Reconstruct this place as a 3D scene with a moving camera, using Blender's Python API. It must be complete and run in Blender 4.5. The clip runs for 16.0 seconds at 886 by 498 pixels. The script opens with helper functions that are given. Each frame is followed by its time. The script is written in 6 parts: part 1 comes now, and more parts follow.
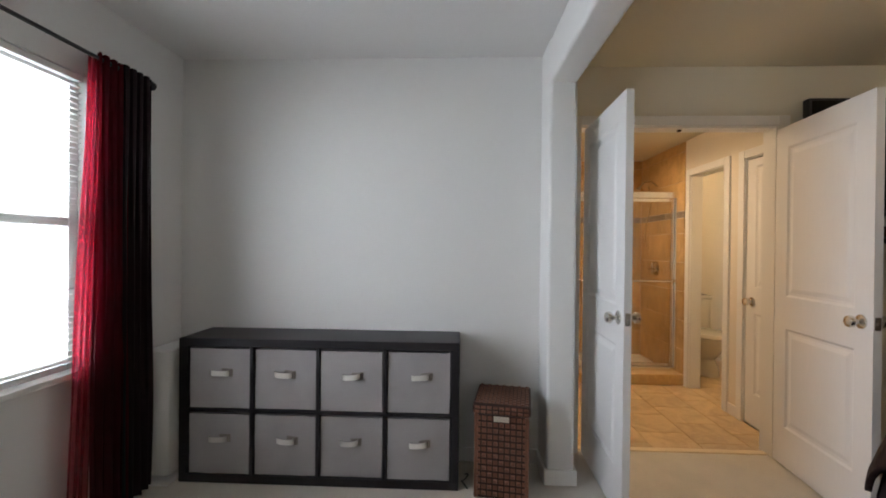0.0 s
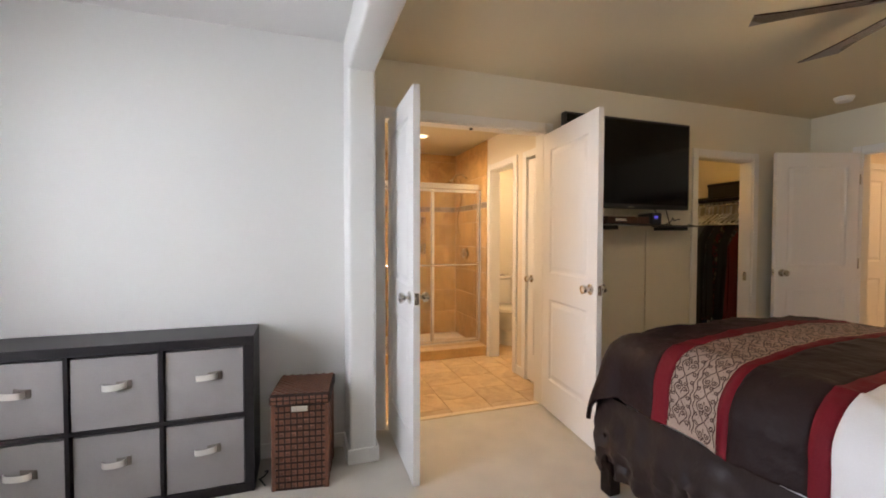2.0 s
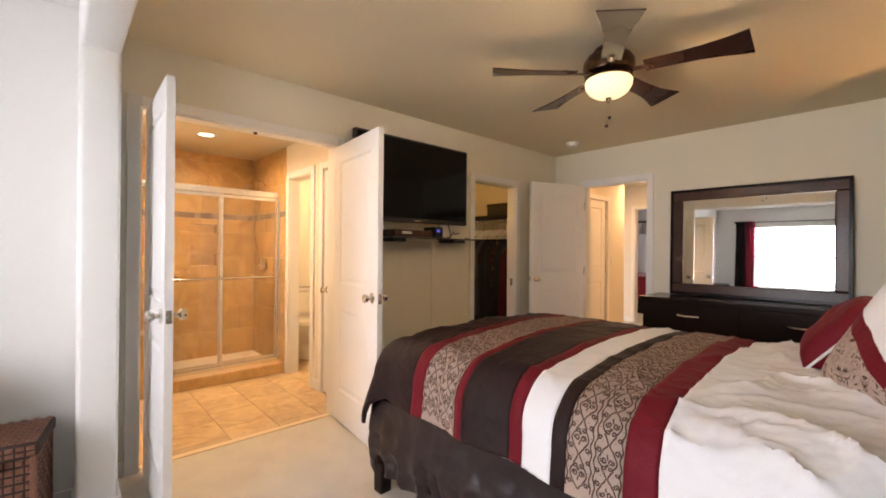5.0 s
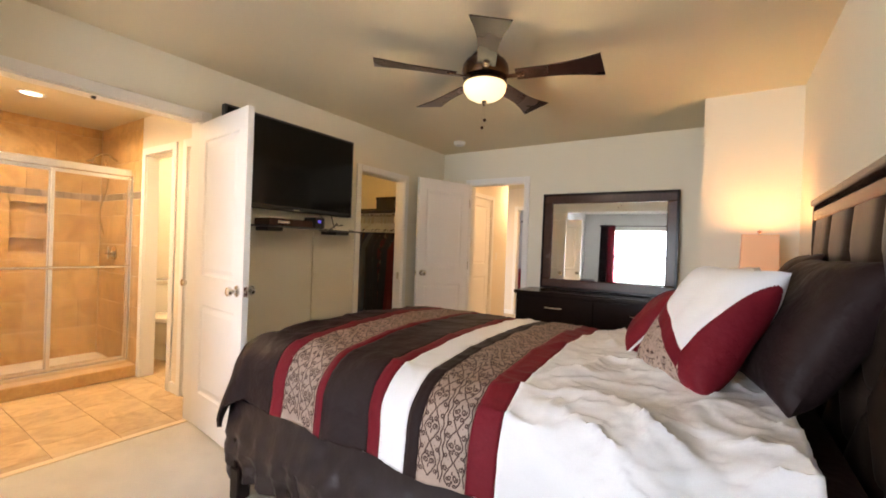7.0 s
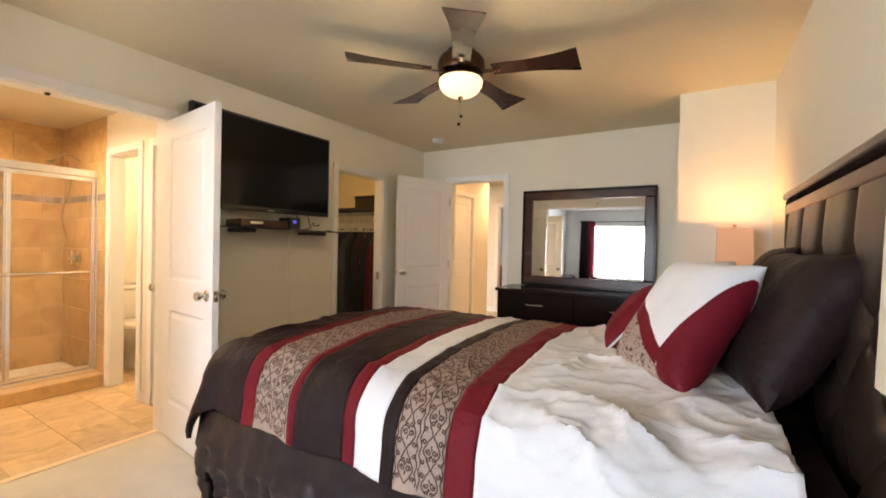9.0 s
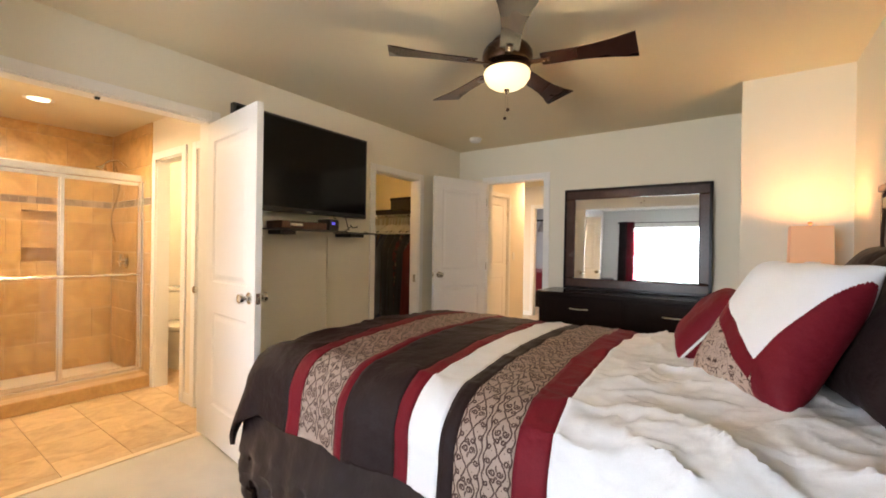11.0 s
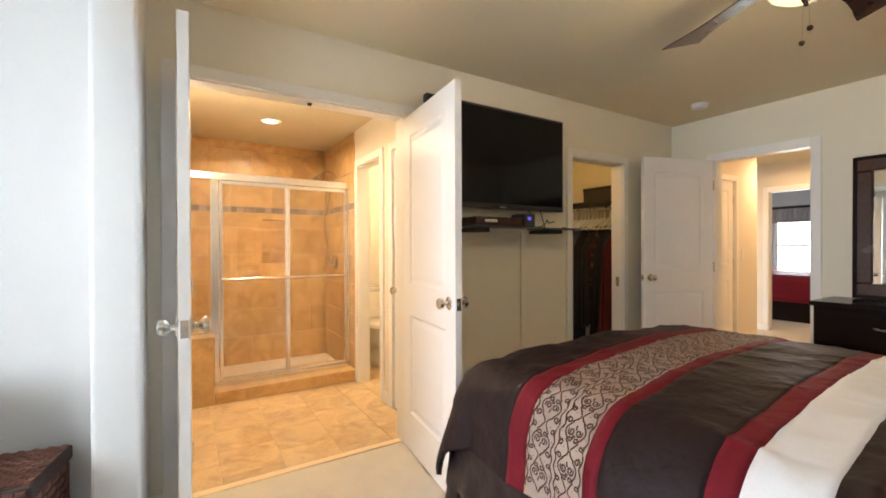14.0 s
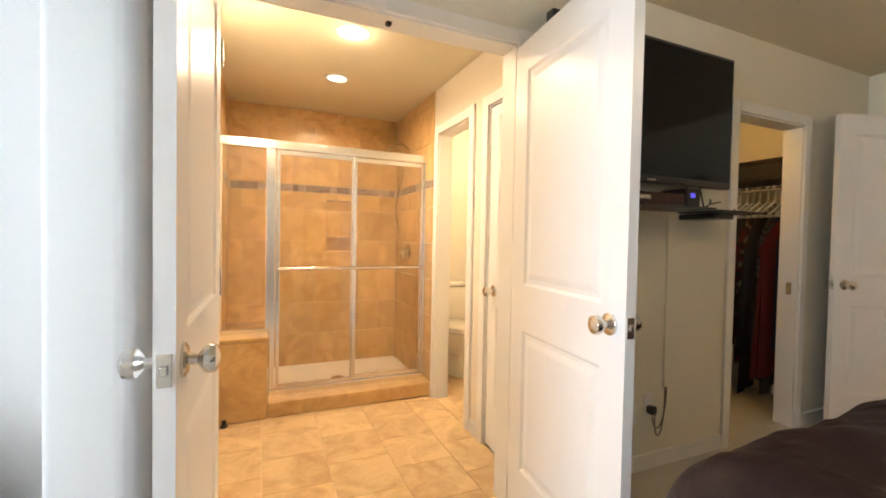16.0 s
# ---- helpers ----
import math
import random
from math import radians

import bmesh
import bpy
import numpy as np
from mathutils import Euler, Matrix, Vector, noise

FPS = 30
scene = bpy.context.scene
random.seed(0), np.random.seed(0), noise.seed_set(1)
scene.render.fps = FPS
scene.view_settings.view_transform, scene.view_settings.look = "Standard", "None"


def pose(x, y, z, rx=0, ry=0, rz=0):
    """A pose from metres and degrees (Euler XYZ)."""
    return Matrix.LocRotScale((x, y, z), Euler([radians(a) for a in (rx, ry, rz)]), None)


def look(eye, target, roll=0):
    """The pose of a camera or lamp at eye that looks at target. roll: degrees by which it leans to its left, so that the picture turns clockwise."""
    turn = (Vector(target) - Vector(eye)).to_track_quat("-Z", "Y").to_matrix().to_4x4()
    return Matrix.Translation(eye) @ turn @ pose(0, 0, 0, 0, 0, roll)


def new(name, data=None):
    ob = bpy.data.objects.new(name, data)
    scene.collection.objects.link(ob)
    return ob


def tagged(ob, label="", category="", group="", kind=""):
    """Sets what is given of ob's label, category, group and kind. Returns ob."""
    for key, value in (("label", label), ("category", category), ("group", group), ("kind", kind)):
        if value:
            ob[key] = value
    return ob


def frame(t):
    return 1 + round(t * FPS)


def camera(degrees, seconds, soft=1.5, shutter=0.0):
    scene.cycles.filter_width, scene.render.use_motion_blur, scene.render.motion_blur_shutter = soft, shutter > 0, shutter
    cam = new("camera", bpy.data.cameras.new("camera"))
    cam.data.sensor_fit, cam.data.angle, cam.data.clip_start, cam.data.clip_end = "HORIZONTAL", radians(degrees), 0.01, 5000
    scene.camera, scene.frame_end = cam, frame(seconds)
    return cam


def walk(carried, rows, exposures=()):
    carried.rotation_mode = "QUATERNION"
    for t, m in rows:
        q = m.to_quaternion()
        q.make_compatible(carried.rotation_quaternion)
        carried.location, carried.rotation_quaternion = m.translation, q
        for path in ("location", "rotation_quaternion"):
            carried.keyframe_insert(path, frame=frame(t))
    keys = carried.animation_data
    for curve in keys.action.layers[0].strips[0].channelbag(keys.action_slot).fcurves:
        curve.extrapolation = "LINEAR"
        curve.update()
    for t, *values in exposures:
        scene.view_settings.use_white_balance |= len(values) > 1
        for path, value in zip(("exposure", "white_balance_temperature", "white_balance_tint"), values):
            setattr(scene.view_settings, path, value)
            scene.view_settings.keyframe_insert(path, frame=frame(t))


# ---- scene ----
import itertools
cam = camera(93.3, 16.0, soft=1.8)
PATH = [
    (0, (-1.97, -2.687, 1.293), (-2.051, -0.689, 1.284), 0.6),
    (0.5, (-1.888, -2.697, 1.287), (-1.808, -0.698, 1.28), 0.3),
    (1, (-1.837, -2.699, 1.293), (-1.553, -0.72, 1.267), 0.3),
    (1.5, (-1.783, -2.721, 1.283), (-1.304, -0.78, 1.244), 0.1),
    (2, (-1.741, -2.74, 1.274), (-1.095, -0.848, 1.22), 0.1),
    (2.5, (-1.703, -2.761, 1.269), (-0.916, -0.923, 1.209), 0.2),
    (3, (-1.673, -2.79, 1.267), (-0.756, -1.014, 1.211), 0.4),
    (3.5, (-1.644, -2.811, 1.268), (-0.609, -1.101, 1.23), 0.5),
    (4, (-1.61, -2.839, 1.272), (-0.47, -1.196, 1.252), 0.6),
    (4.5, (-1.58, -2.865, 1.273), (-0.334, -1.3, 1.268), 0.5),
    (5, (-1.546, -2.901, 1.274), (-0.196, -1.425, 1.278), 0.5),
    (7.5, (-1.438, -2.994, 1.27), (0.259, -1.935, 1.247), 1.8),
    (8, (-1.421, -2.995, 1.275), (0.288, -1.955, 1.248), 1.3),
    (10.5, (-1.372, -2.909, 1.276), (0.313, -1.832, 1.279), 0.7),
    (11, (-1.353, -2.846, 1.26), (0.28, -1.69, 1.253), 0.9),
    (11.5, (-1.324, -2.755, 1.257), (0.238, -1.506, 1.228), 0.9),
    (12, (-1.309, -2.702, 1.26), (0.158, -1.343, 1.231), 0.8),
    (12.5, (-1.297, -2.646, 1.264), (0.066, -1.182, 1.245), 0.5),
    (13, (-1.27, -2.577, 1.266), (-0.021, -1.015, 1.253), 0.2),
    (13.5, (-1.237, -2.486, 1.255), (-0.093, -0.845, 1.249), -0.1),
    (14, (-1.191, -2.371, 1.238), (-0.137, -0.672, 1.23), -0.2),
    (14.5, (-1.116, -2.195, 1.23), (-0.146, -0.446, 1.197), -0.1),
    (15, (-1.067, -2.019, 1.228), (-0.161, -0.236, 1.183), 0.2),
    (15.5, (-1.059, -1.797, 1.205), (-0.197, 0.007, 1.154), 1.1),
    (16, (-1.036, -1.583, 1.207), (-0.237, 0.25, 1.158), 1.1),
]
EXPOSURES = [
    (0, -1.52, 6150, 12), (0.5, -1.40, 6150, 12), (1.0, -1.18, 6150, 12), (1.5, -1.02, 6200, 13), (2.0, -0.87, 6300, 15), (2.5, -0.70, 6400, 17),
    (3.2, -0.48, 6650, 19), (4, -0.43, 6750, 20), (5, -0.40, 6700, 19), (7, -0.20, 6300, 14), (12.5, -0.20, 6150, 11), (16, -0.24, 5950, 9),
]
walk(cam, [(t, look(eye, target, roll)) for t, eye, target, roll in PATH], EXPOSURES)

# ---------------------------------------------------------------- world and lights
world = bpy.data.worlds.new("world")
scene.world = world
world.use_nodes = True
wn = world.node_tree
sky = wn.nodes.new("ShaderNodeTexSky")
sky.sky_type, sky.sun_disc = "NISHITA", False
sky.sun_elevation, sky.sun_rotation = radians(48), radians(200)
wn.links.new(sky.outputs[0], wn.nodes["Background"].inputs[0])
wn.nodes["Background"].inputs[1].default_value = 0.12


def area_lamp(name, eye, target, sx, sy, watts, colour, spread=180, shape="RECTANGLE"):
    data = bpy.data.lights.new(name, "AREA")
    data.shape, data.size, data.size_y, data.energy, data.color = shape, sx, sy, watts, colour
    data.spread = radians(spread)
    ob = new(name, data)
    ob.matrix_world = look(eye, target)
    return tagged(ob, kind="structure")


def point_lamp(name, at, watts, colour, radius=0.05):
    data = bpy.data.lights.new(name, "POINT")
    data.energy, data.color, data.shadow_soft_size = watts, colour, radius
    ob = new(name, data)
    ob.location = at
    return tagged(ob, kind="structure")


WARM = (1.0, 0.65, 0.32)
AMBER = (1.0, 0.72, 0.44)
SOFTWARM = (1.0, 0.74, 0.42)
area_lamp("daylight_window", (-3.80, -1.52, 1.40), (0, -1.52, 1.25), 1.5, 1.3, 150, (0.89, 0.92, 1.0))
area_lamp("daylight_second_room", (9.5, 0.6, 1.3), (6, 0.6, 1.2), 1.6, 1.3, 60, (0.95, 0.97, 1.0))
area_lamp("can_bath", (-0.58, 0.756, 2.318), (-0.58, 0.756, 0), 0.12, 0.12, 17, AMBER, 150, "DISK")
point_lamp("can_bath_lens", (-0.58, 0.756, 2.30), 5, AMBER, 0.03)
area_lamp("can_shower", (-0.55, 1.47, 2.318), (-0.55, 1.47, 0), 0.12, 0.12, 27, AMBER, 160, "DISK")
# added fill lamp without a fixture, brightens the bathroom from its left
point_lamp("bath_side_fill", (-1.1, 0.62, 2.05), 10, AMBER, 0.08)
point_lamp("toilet_room_lamp", (0.62, 1.4, 2.25), 52, (1.0, 0.72, 0.40), 0.08)
area_lamp("can_hall", (5.3, -0.27, 2.425), (5.3, -0.27, 0), 0.12, 0.12, 30, (1.0, 0.60, 0.28), 170, "DISK")
area_lamp("can_hall_near", (3.7, -0.5, 2.425), (3.7, -0.5, 0), 0.12, 0.12, 16, (1.0, 0.58, 0.26), 170, "DISK")
point_lamp("closet_bulb_light", (1.78, 0.42, 2.25), 12, (1.0, 0.55, 0.14), 0.05)
point_lamp("fan_bulb", (0.777, -1.762, 2.20), 25, (1.0, 0.72, 0.40), 0.05)
point_lamp("far_lamp_bulb", (1.95, -3.19, 1.335), 23, (1.0, 0.59, 0.23), 0.08)

# ---------------------------------------------------------------- materials


def nodes_of(name):
    m = bpy.data.materials.new(name)
    m.use_nodes = True
    return m, m.node_tree.nodes, m.node_tree.links, m.node_tree.nodes["Principled BSDF"]


def surface(name, colour, rough=0.6, metal=0.0, grain=60.0, vary=0.10, bump=0.1, bump_scale=None, blotch=3.0, coat=0.0, stretch=(1, 1, 1), sheen=0.0, per_object=0.0, spec=0.5, deep=0.004):
    m, n, l, b = nodes_of(name)
    tc = n.new("ShaderNodeTexCoord")
    mp = n.new("ShaderNodeMapping")
    mp.inputs["Scale"].default_value = stretch
    l.new(tc.outputs["Object"], mp.inputs[0])
    fine = n.new("ShaderNodeTexNoise")
    fine.inputs["Scale"].default_value, fine.inputs["Detail"].default_value = grain, 4
    wide = n.new("ShaderNodeTexNoise")
    wide.inputs["Scale"].default_value, wide.inputs["Detail"].default_value = blotch, 3
    l.new(mp.outputs[0], fine.inputs["Vector"])
    l.new(mp.outputs[0], wide.inputs["Vector"])
    add = n.new("ShaderNodeMath")
    add.operation = "ADD"
    l.new(fine.outputs[0], add.inputs[0])
    l.new(wide.outputs[0], add.inputs[1])
    rng = n.new("ShaderNodeMapRange")
    rng.inputs[1].default_value, rng.inputs[2].default_value = 0.6, 1.4
    rng.inputs[3].default_value, rng.inputs[4].default_value = 1 - vary, 1 + vary
    l.new(add.outputs[0], rng.inputs[0])
    value = rng.outputs[0]
    if per_object:
        info = n.new("ShaderNodeObjectInfo")
        r2 = n.new("ShaderNodeMapRange")
        r2.inputs[3].default_value, r2.inputs[4].default_value = 1 - per_object, 1 + per_object
        l.new(info.outputs["Random"], r2.inputs[0])
        mul = n.new("ShaderNodeMath")
        mul.operation = "MULTIPLY"
        l.new(rng.outputs[0], mul.inputs[0])
        l.new(r2.outputs[0], mul.inputs[1])
        value = mul.outputs[0]
    tint = n.new("ShaderNodeVectorMath")
    tint.operation = "SCALE"
    tint.inputs[0].default_value = colour
    l.new(value, tint.inputs["Scale"])
    l.new(tint.outputs[0], b.inputs["Base Color"])
    rr = n.new("ShaderNodeMapRange")
    rr.inputs[3].default_value, rr.inputs[4].default_value = max(0.02, rough - 0.06), min(1, rough + 0.06)
    l.new(wide.outputs[0], rr.inputs[0])
    l.new(rr.outputs[0], b.inputs["Roughness"])
    b.inputs["Metallic"].default_value = metal
    b.inputs["Coat Weight"].default_value = coat
    b.inputs["Sheen Weight"].default_value = sheen
    b.inputs["Specular IOR Level"].default_value = spec
    if bump:
        bp = n.new("ShaderNodeBump")
        bp.inputs["Strength"].default_value, bp.inputs["Distance"].default_value = bump, deep
        src = fine
        if bump_scale:
            src = n.new("ShaderNodeTexNoise")
            src.inputs["Scale"].default_value, src.inputs["Detail"].default_value = bump_scale, 3
            l.new(mp.outputs[0], src.inputs["Vector"])
        l.new(src.outputs[0], bp.inputs["Height"])
        l.new(bp.outputs[0], b.inputs["Normal"])
    return m


def stone(name, base, dark, per_object=0.10):
    m, n, l, b = nodes_of(name)
    tc = n.new("ShaderNodeTexCoord")
    info = n.new("ShaderNodeObjectInfo")
    off = n.new("ShaderNodeVectorMath")
    off.operation = "MULTIPLY_ADD"
    l.new(info.outputs["Random"], off.inputs[0])
    off.inputs[1].default_value = (9, 5, 7)
    l.new(tc.outputs["Object"], off.inputs[2])
    a = n.new("ShaderNodeTexNoise")
    a.inputs["Scale"].default_value, a.inputs["Detail"].default_value, a.inputs["Distortion"].default_value = 5, 6, 1.2
    c = n.new("ShaderNodeTexNoise")
    c.inputs["Scale"].default_value, c.inputs["Detail"].default_value = 38, 5
    for q in (a, c):
        l.new(off.outputs[0], q.inputs["Vector"])
    ramp = n.new("ShaderNodeValToRGB")
    ramp.color_ramp.elements[0].position, ramp.color_ramp.elements[0].color = 0.30, (*dark, 1)
    ramp.color_ramp.elements[1].position, ramp.color_ramp.elements[1].color = 0.62, (*base, 1)
    mix = n.new("ShaderNodeMath")
    mix.operation = "MULTIPLY_ADD"
    mix.inputs[1].default_value = 0.25
    l.new(c.outputs[0], mix.inputs[0])
    sc = n.new("ShaderNodeMath")
    sc.operation = "MULTIPLY"
    sc.inputs[1].default_value = 0.8
    l.new(a.outputs[0], sc.inputs[0])
    l.new(sc.outputs[0], mix.inputs[2])
    l.new(mix.outputs[0], ramp.inputs[0])
    r2 = n.new("ShaderNodeMapRange")
    r2.inputs[3].default_value, r2.inputs[4].default_value = 1 - per_object, 1 + per_object
    l.new(info.outputs["Random"], r2.inputs[0])
    tint = n.new("ShaderNodeVectorMath")
    tint.operation = "SCALE"
    l.new(ramp.outputs[0], tint.inputs[0])
    l.new(r2.outputs[0], tint.inputs["Scale"])
    l.new(tint.outputs[0], b.inputs["Base Color"])
    b.inputs["Roughness"].default_value = 0.28
    bp = n.new("ShaderNodeBump")
    bp.inputs["Strength"].default_value, bp.inputs["Distance"].default_value = 0.08, 0.003
    l.new(c.outputs[0], bp.inputs["Height"])
    l.new(bp.outputs[0], b.inputs["Normal"])
    return m


def glow(name, colour, strength):
    m, n, l, b = nodes_of(name)
    b.inputs["Base Color"].default_value = (*colour, 1)
    b.inputs["Emission Color"].default_value = (*colour, 1)
    b.inputs["Emission Strength"].default_value = strength
    return m


def pane_glass(name, tint=(1, 1, 1), ior=1.45):
    m, n, l, b = nodes_of(name)
    n.remove(b)
    t = n.new("ShaderNodeBsdfTransparent")
    t.inputs[0].default_value = (*tint, 1)
    g = n.new("ShaderNodeBsdfGlossy")
    g.inputs["Roughness"].default_value = 0.02
    lw = n.new("ShaderNodeLayerWeight")
    lw.inputs[0].default_value = 0.5
    pw = n.new("ShaderNodeMath")
    pw.operation = "POWER"
    pw.inputs[1].default_value = 4.0
    l.new(lw.outputs["Facing"], pw.inputs[0])
    f = n.new("ShaderNodeMath")
    f.operation = "MULTIPLY_ADD"
    f.inputs[1].default_value, f.inputs[2].default_value = 0.5, ior - 1.415
    l.new(pw.outputs[0], f.inputs[0])
    mx = n.new("ShaderNodeMixShader")
    l.new(f.outputs[0], mx.inputs[0])
    l.new(t.outputs[0], mx.inputs[1])
    l.new(g.outputs[0], mx.inputs[2])
    l.new(mx.outputs[0], n["Material Output"].inputs[0])
    return m


def sheer(name, colour, opacity, face=None):
    m, n, l, b = nodes_of(name)
    b.inputs["Base Color"].default_value = (*(face or colour), 1)
    b.inputs["Roughness"].default_value = 0.8
    tr = n.new("ShaderNodeBsdfTranslucent")
    tr.inputs[0].default_value = (*colour, 1)
    m1 = n.new("ShaderNodeMixShader")
    m1.inputs[0].default_value = 0.6
    l.new(b.outputs[0], m1.inputs[1])
    l.new(tr.outputs[0], m1.inputs[2])
    tp = n.new("ShaderNodeBsdfTransparent")
    tp.inputs[0].default_value = (1.0, 0.55, 0.6, 1)
    tc = n.new("ShaderNodeTexCoord")
    wv = n.new("ShaderNodeTexNoise")
    wv.inputs["Scale"].default_value = 25
    l.new(tc.outputs["Object"], wv.inputs["Vector"])
    r = n.new("ShaderNodeMapRange")
    r.inputs[3].default_value, r.inputs[4].default_value = opacity - 0.12, opacity + 0.12
    l.new(wv.outputs[0], r.inputs[0])
    m2 = n.new("ShaderNodeMixShader")
    l.new(r.outputs[0], m2.inputs[0])
    l.new(tp.outputs[0], m2.inputs[1])
    l.new(m1.outputs[0], m2.inputs[2])
    l.new(m2.outputs[0], n["Material Output"].inputs[0])
    return m


def scroll_cloth(name, ground, ink):
    """Tan woven cloth with mirrored dark scrolling embroidery, laid out on the cloth's own coordinates."""
    m, n, l, b = nodes_of(name)
    uv = n.new("ShaderNodeUVMap")
    uv.uv_map = "cloth"
    sep = n.new("ShaderNodeSeparateXYZ")
    l.new(uv.outputs[0], sep.inputs[0])
    com = n.new("ShaderNodeCombineXYZ")
    for k, size in ((0, 0.085), (1, 0.11)):
        pp = n.new("ShaderNodeMath")
        pp.operation = "PINGPONG"
        pp.inputs[1].default_value = size
        l.new(sep.outputs[k], pp.inputs[0])
        l.new(pp.outputs[0], com.inputs[k])
    masks = []
    for scale, turns, lo, hi in ((28.0, 5.0, 0.425, 0.455), (48.0, 2.0, 0.42, 0.45)):
        ns = n.new("ShaderNodeTexNoise")
        ns.inputs["Scale"].default_value, ns.inputs["Detail"].default_value, ns.inputs["Distortion"].default_value = scale, 0, 0.9
        l.new(com.outputs[0], ns.inputs["Vector"])
        ml = n.new("ShaderNodeMath")
        ml.operation = "MULTIPLY"
        ml.inputs[1].default_value = turns
        l.new(ns.outputs[0], ml.inputs[0])
        fr = n.new("ShaderNodeMath")
        fr.operation = "FRACT"
        l.new(ml.outputs[0], fr.inputs[0])
        sb = n.new("ShaderNodeMath")
        sb.operation = "SUBTRACT"
        sb.inputs[1].default_value = 0.5
        l.new(fr.outputs[0], sb.inputs[0])
        ab = n.new("ShaderNodeMath")
        ab.operation = "ABSOLUTE"
        l.new(sb.outputs[0], ab.inputs[0])
        mr = n.new("ShaderNodeMapRange")
        mr.inputs[1].default_value, mr.inputs[2].default_value = lo, hi
        l.new(ab.outputs[0], mr.inputs[0])
        masks.append(mr)
    gap = n.new("ShaderNodeTexNoise")
    gap.inputs["Scale"].default_value, gap.inputs["Detail"].default_value = 30, 0
    l.new(com.outputs[0], gap.inputs["Vector"])
    g2 = n.new("ShaderNodeMapRange")
    g2.inputs[1].default_value, g2.inputs[2].default_value = 0.47, 0.51
    l.new(gap.outputs[0], g2.inputs[0])
    keep = n.new("ShaderNodeMath")
    keep.operation = "MULTIPLY"
    l.new(masks[1].outputs[0], keep.inputs[0])
    l.new(g2.outputs[0], keep.inputs[1])
    ml = n.new("ShaderNodeMath")
    ml.operation = "MAXIMUM"
    l.new(masks[0].outputs[0], ml.inputs[0])
    l.new(keep.outputs[0], ml.inputs[1])
    weave = n.new("ShaderNodeTexNoise")
    weave.inputs["Scale"].default_value = 160
    l.new(uv.outputs[0], weave.inputs["Vector"])
    gm = n.new("ShaderNodeMix")
    gm.data_type = "RGBA"
    gm.inputs["A"].default_value = (*[c * 0.82 for c in ground], 1)
    gm.inputs["B"].default_value = (*[min(1, c * 1.15) for c in ground], 1)
    l.new(weave.outputs[0], gm.inputs["Factor"])
    mx = n.new("ShaderNodeMix")
    mx.data_type = "RGBA"
    l.new(ml.outputs[0], mx.inputs["Factor"])
    l.new(gm.outputs["Result"], mx.inputs["A"])
    mx.inputs["B"].default_value = (*ink, 1)
    l.new(mx.outputs["Result"], b.inputs["Base Color"])
    b.inputs["Roughness"].default_value = 0.65
    b.inputs["Specular IOR Level"].default_value = 0.2
    bp = n.new("ShaderNodeBump")
    bp.inputs["Strength"].default_value, bp.inputs["Distance"].default_value = 0.4, 0.002
    l.new(ml.outputs[0], bp.inputs["Height"])
    l.new(bp.outputs[0], b.inputs["Normal"])
    return m


PAINT = surface("wall_paint", (0.72, 0.71, 0.685), 0.75, grain=220, vary=0.015, bump=0.10, blotch=1.2, spec=0.3)
PAINT_WARM = surface("yellow_wall_paint", (0.78, 0.72, 0.61), 0.75, grain=220, vary=0.02, bump=0.10, blotch=1.2, spec=0.3)
PAINT_GREY = surface("grey_wall_paint", (0.55, 0.56, 0.60), 0.75, grain=220, vary=0.02, bump=0.1, blotch=1.2, spec=0.3)
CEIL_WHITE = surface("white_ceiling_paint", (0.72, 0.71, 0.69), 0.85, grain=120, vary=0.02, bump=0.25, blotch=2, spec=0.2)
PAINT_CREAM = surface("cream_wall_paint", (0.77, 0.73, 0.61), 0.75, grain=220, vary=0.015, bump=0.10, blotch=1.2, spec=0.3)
# lamplit copy of the white ceiling: the lamps' warmth is in the colour
CEIL = surface("lamplit_ceiling_paint", (0.72, 0.65, 0.475), 0.85, grain=120, vary=0.02, bump=0.25, blotch=2, spec=0.2)
TRIM = surface("trim_paint", (0.82, 0.81, 0.78), 0.38, grain=90, vary=0.02, bump=0.03, blotch=2)
DOORPAINT = surface("door_paint", (0.83, 0.82, 0.80), 0.33, grain=70, vary=0.02, bump=0.05, blotch=2, stretch=(1, 1, 0.15))
CARPET = surface("carpet", (0.60, 0.55, 0.47), 0.95, grain=260, vary=0.16, bump=0.9, bump_scale=330, blotch=4, spec=0.1, sheen=0.3)
TILE = stone("travertine_tile", (0.58, 0.415, 0.225), (0.37, 0.235, 0.11))
TILEWALL = stone("travertine_wall_tile", (0.62, 0.405, 0.165), (0.43, 0.26, 0.095), 0.08)
BANDTILE = stone("mosaic_band", (0.34, 0.27, 0.20), (0.18, 0.13, 0.10), 0.35)
GROUT = surface("grout", (0.66, 0.52, 0.34), 0.9, grain=150, vary=0.1, bump=0.3)
SHOWERPAN = surface("shower_pan", (0.72, 0.66, 0.54), 0.4, grain=40, vary=0.05, bump=0.1)
CHROME = surface("brushed_nickel", (0.72, 0.70, 0.66), 0.22, 1.0, grain=150, vary=0.04, bump=0.02)
FRAMEMETAL = surface("shower_frame_metal", (0.90, 0.90, 0.89), 0.22, 1.0, grain=120, vary=0.03, bump=0.02, stretch=(1, 1, 0.1))
ESPRESSO = surface("espresso_wood", (0.014, 0.009, 0.008), 0.18, grain=45, vary=0.25, bump=0.05, stretch=(0.3, 1, 4), spec=0.16)
BLACKWOOD = surface("black_brown_laminate", (0.016, 0.014, 0.016), 0.42, grain=60, vary=0.2, bump=0.05, stretch=(0.2, 1, 3), spec=0.3)
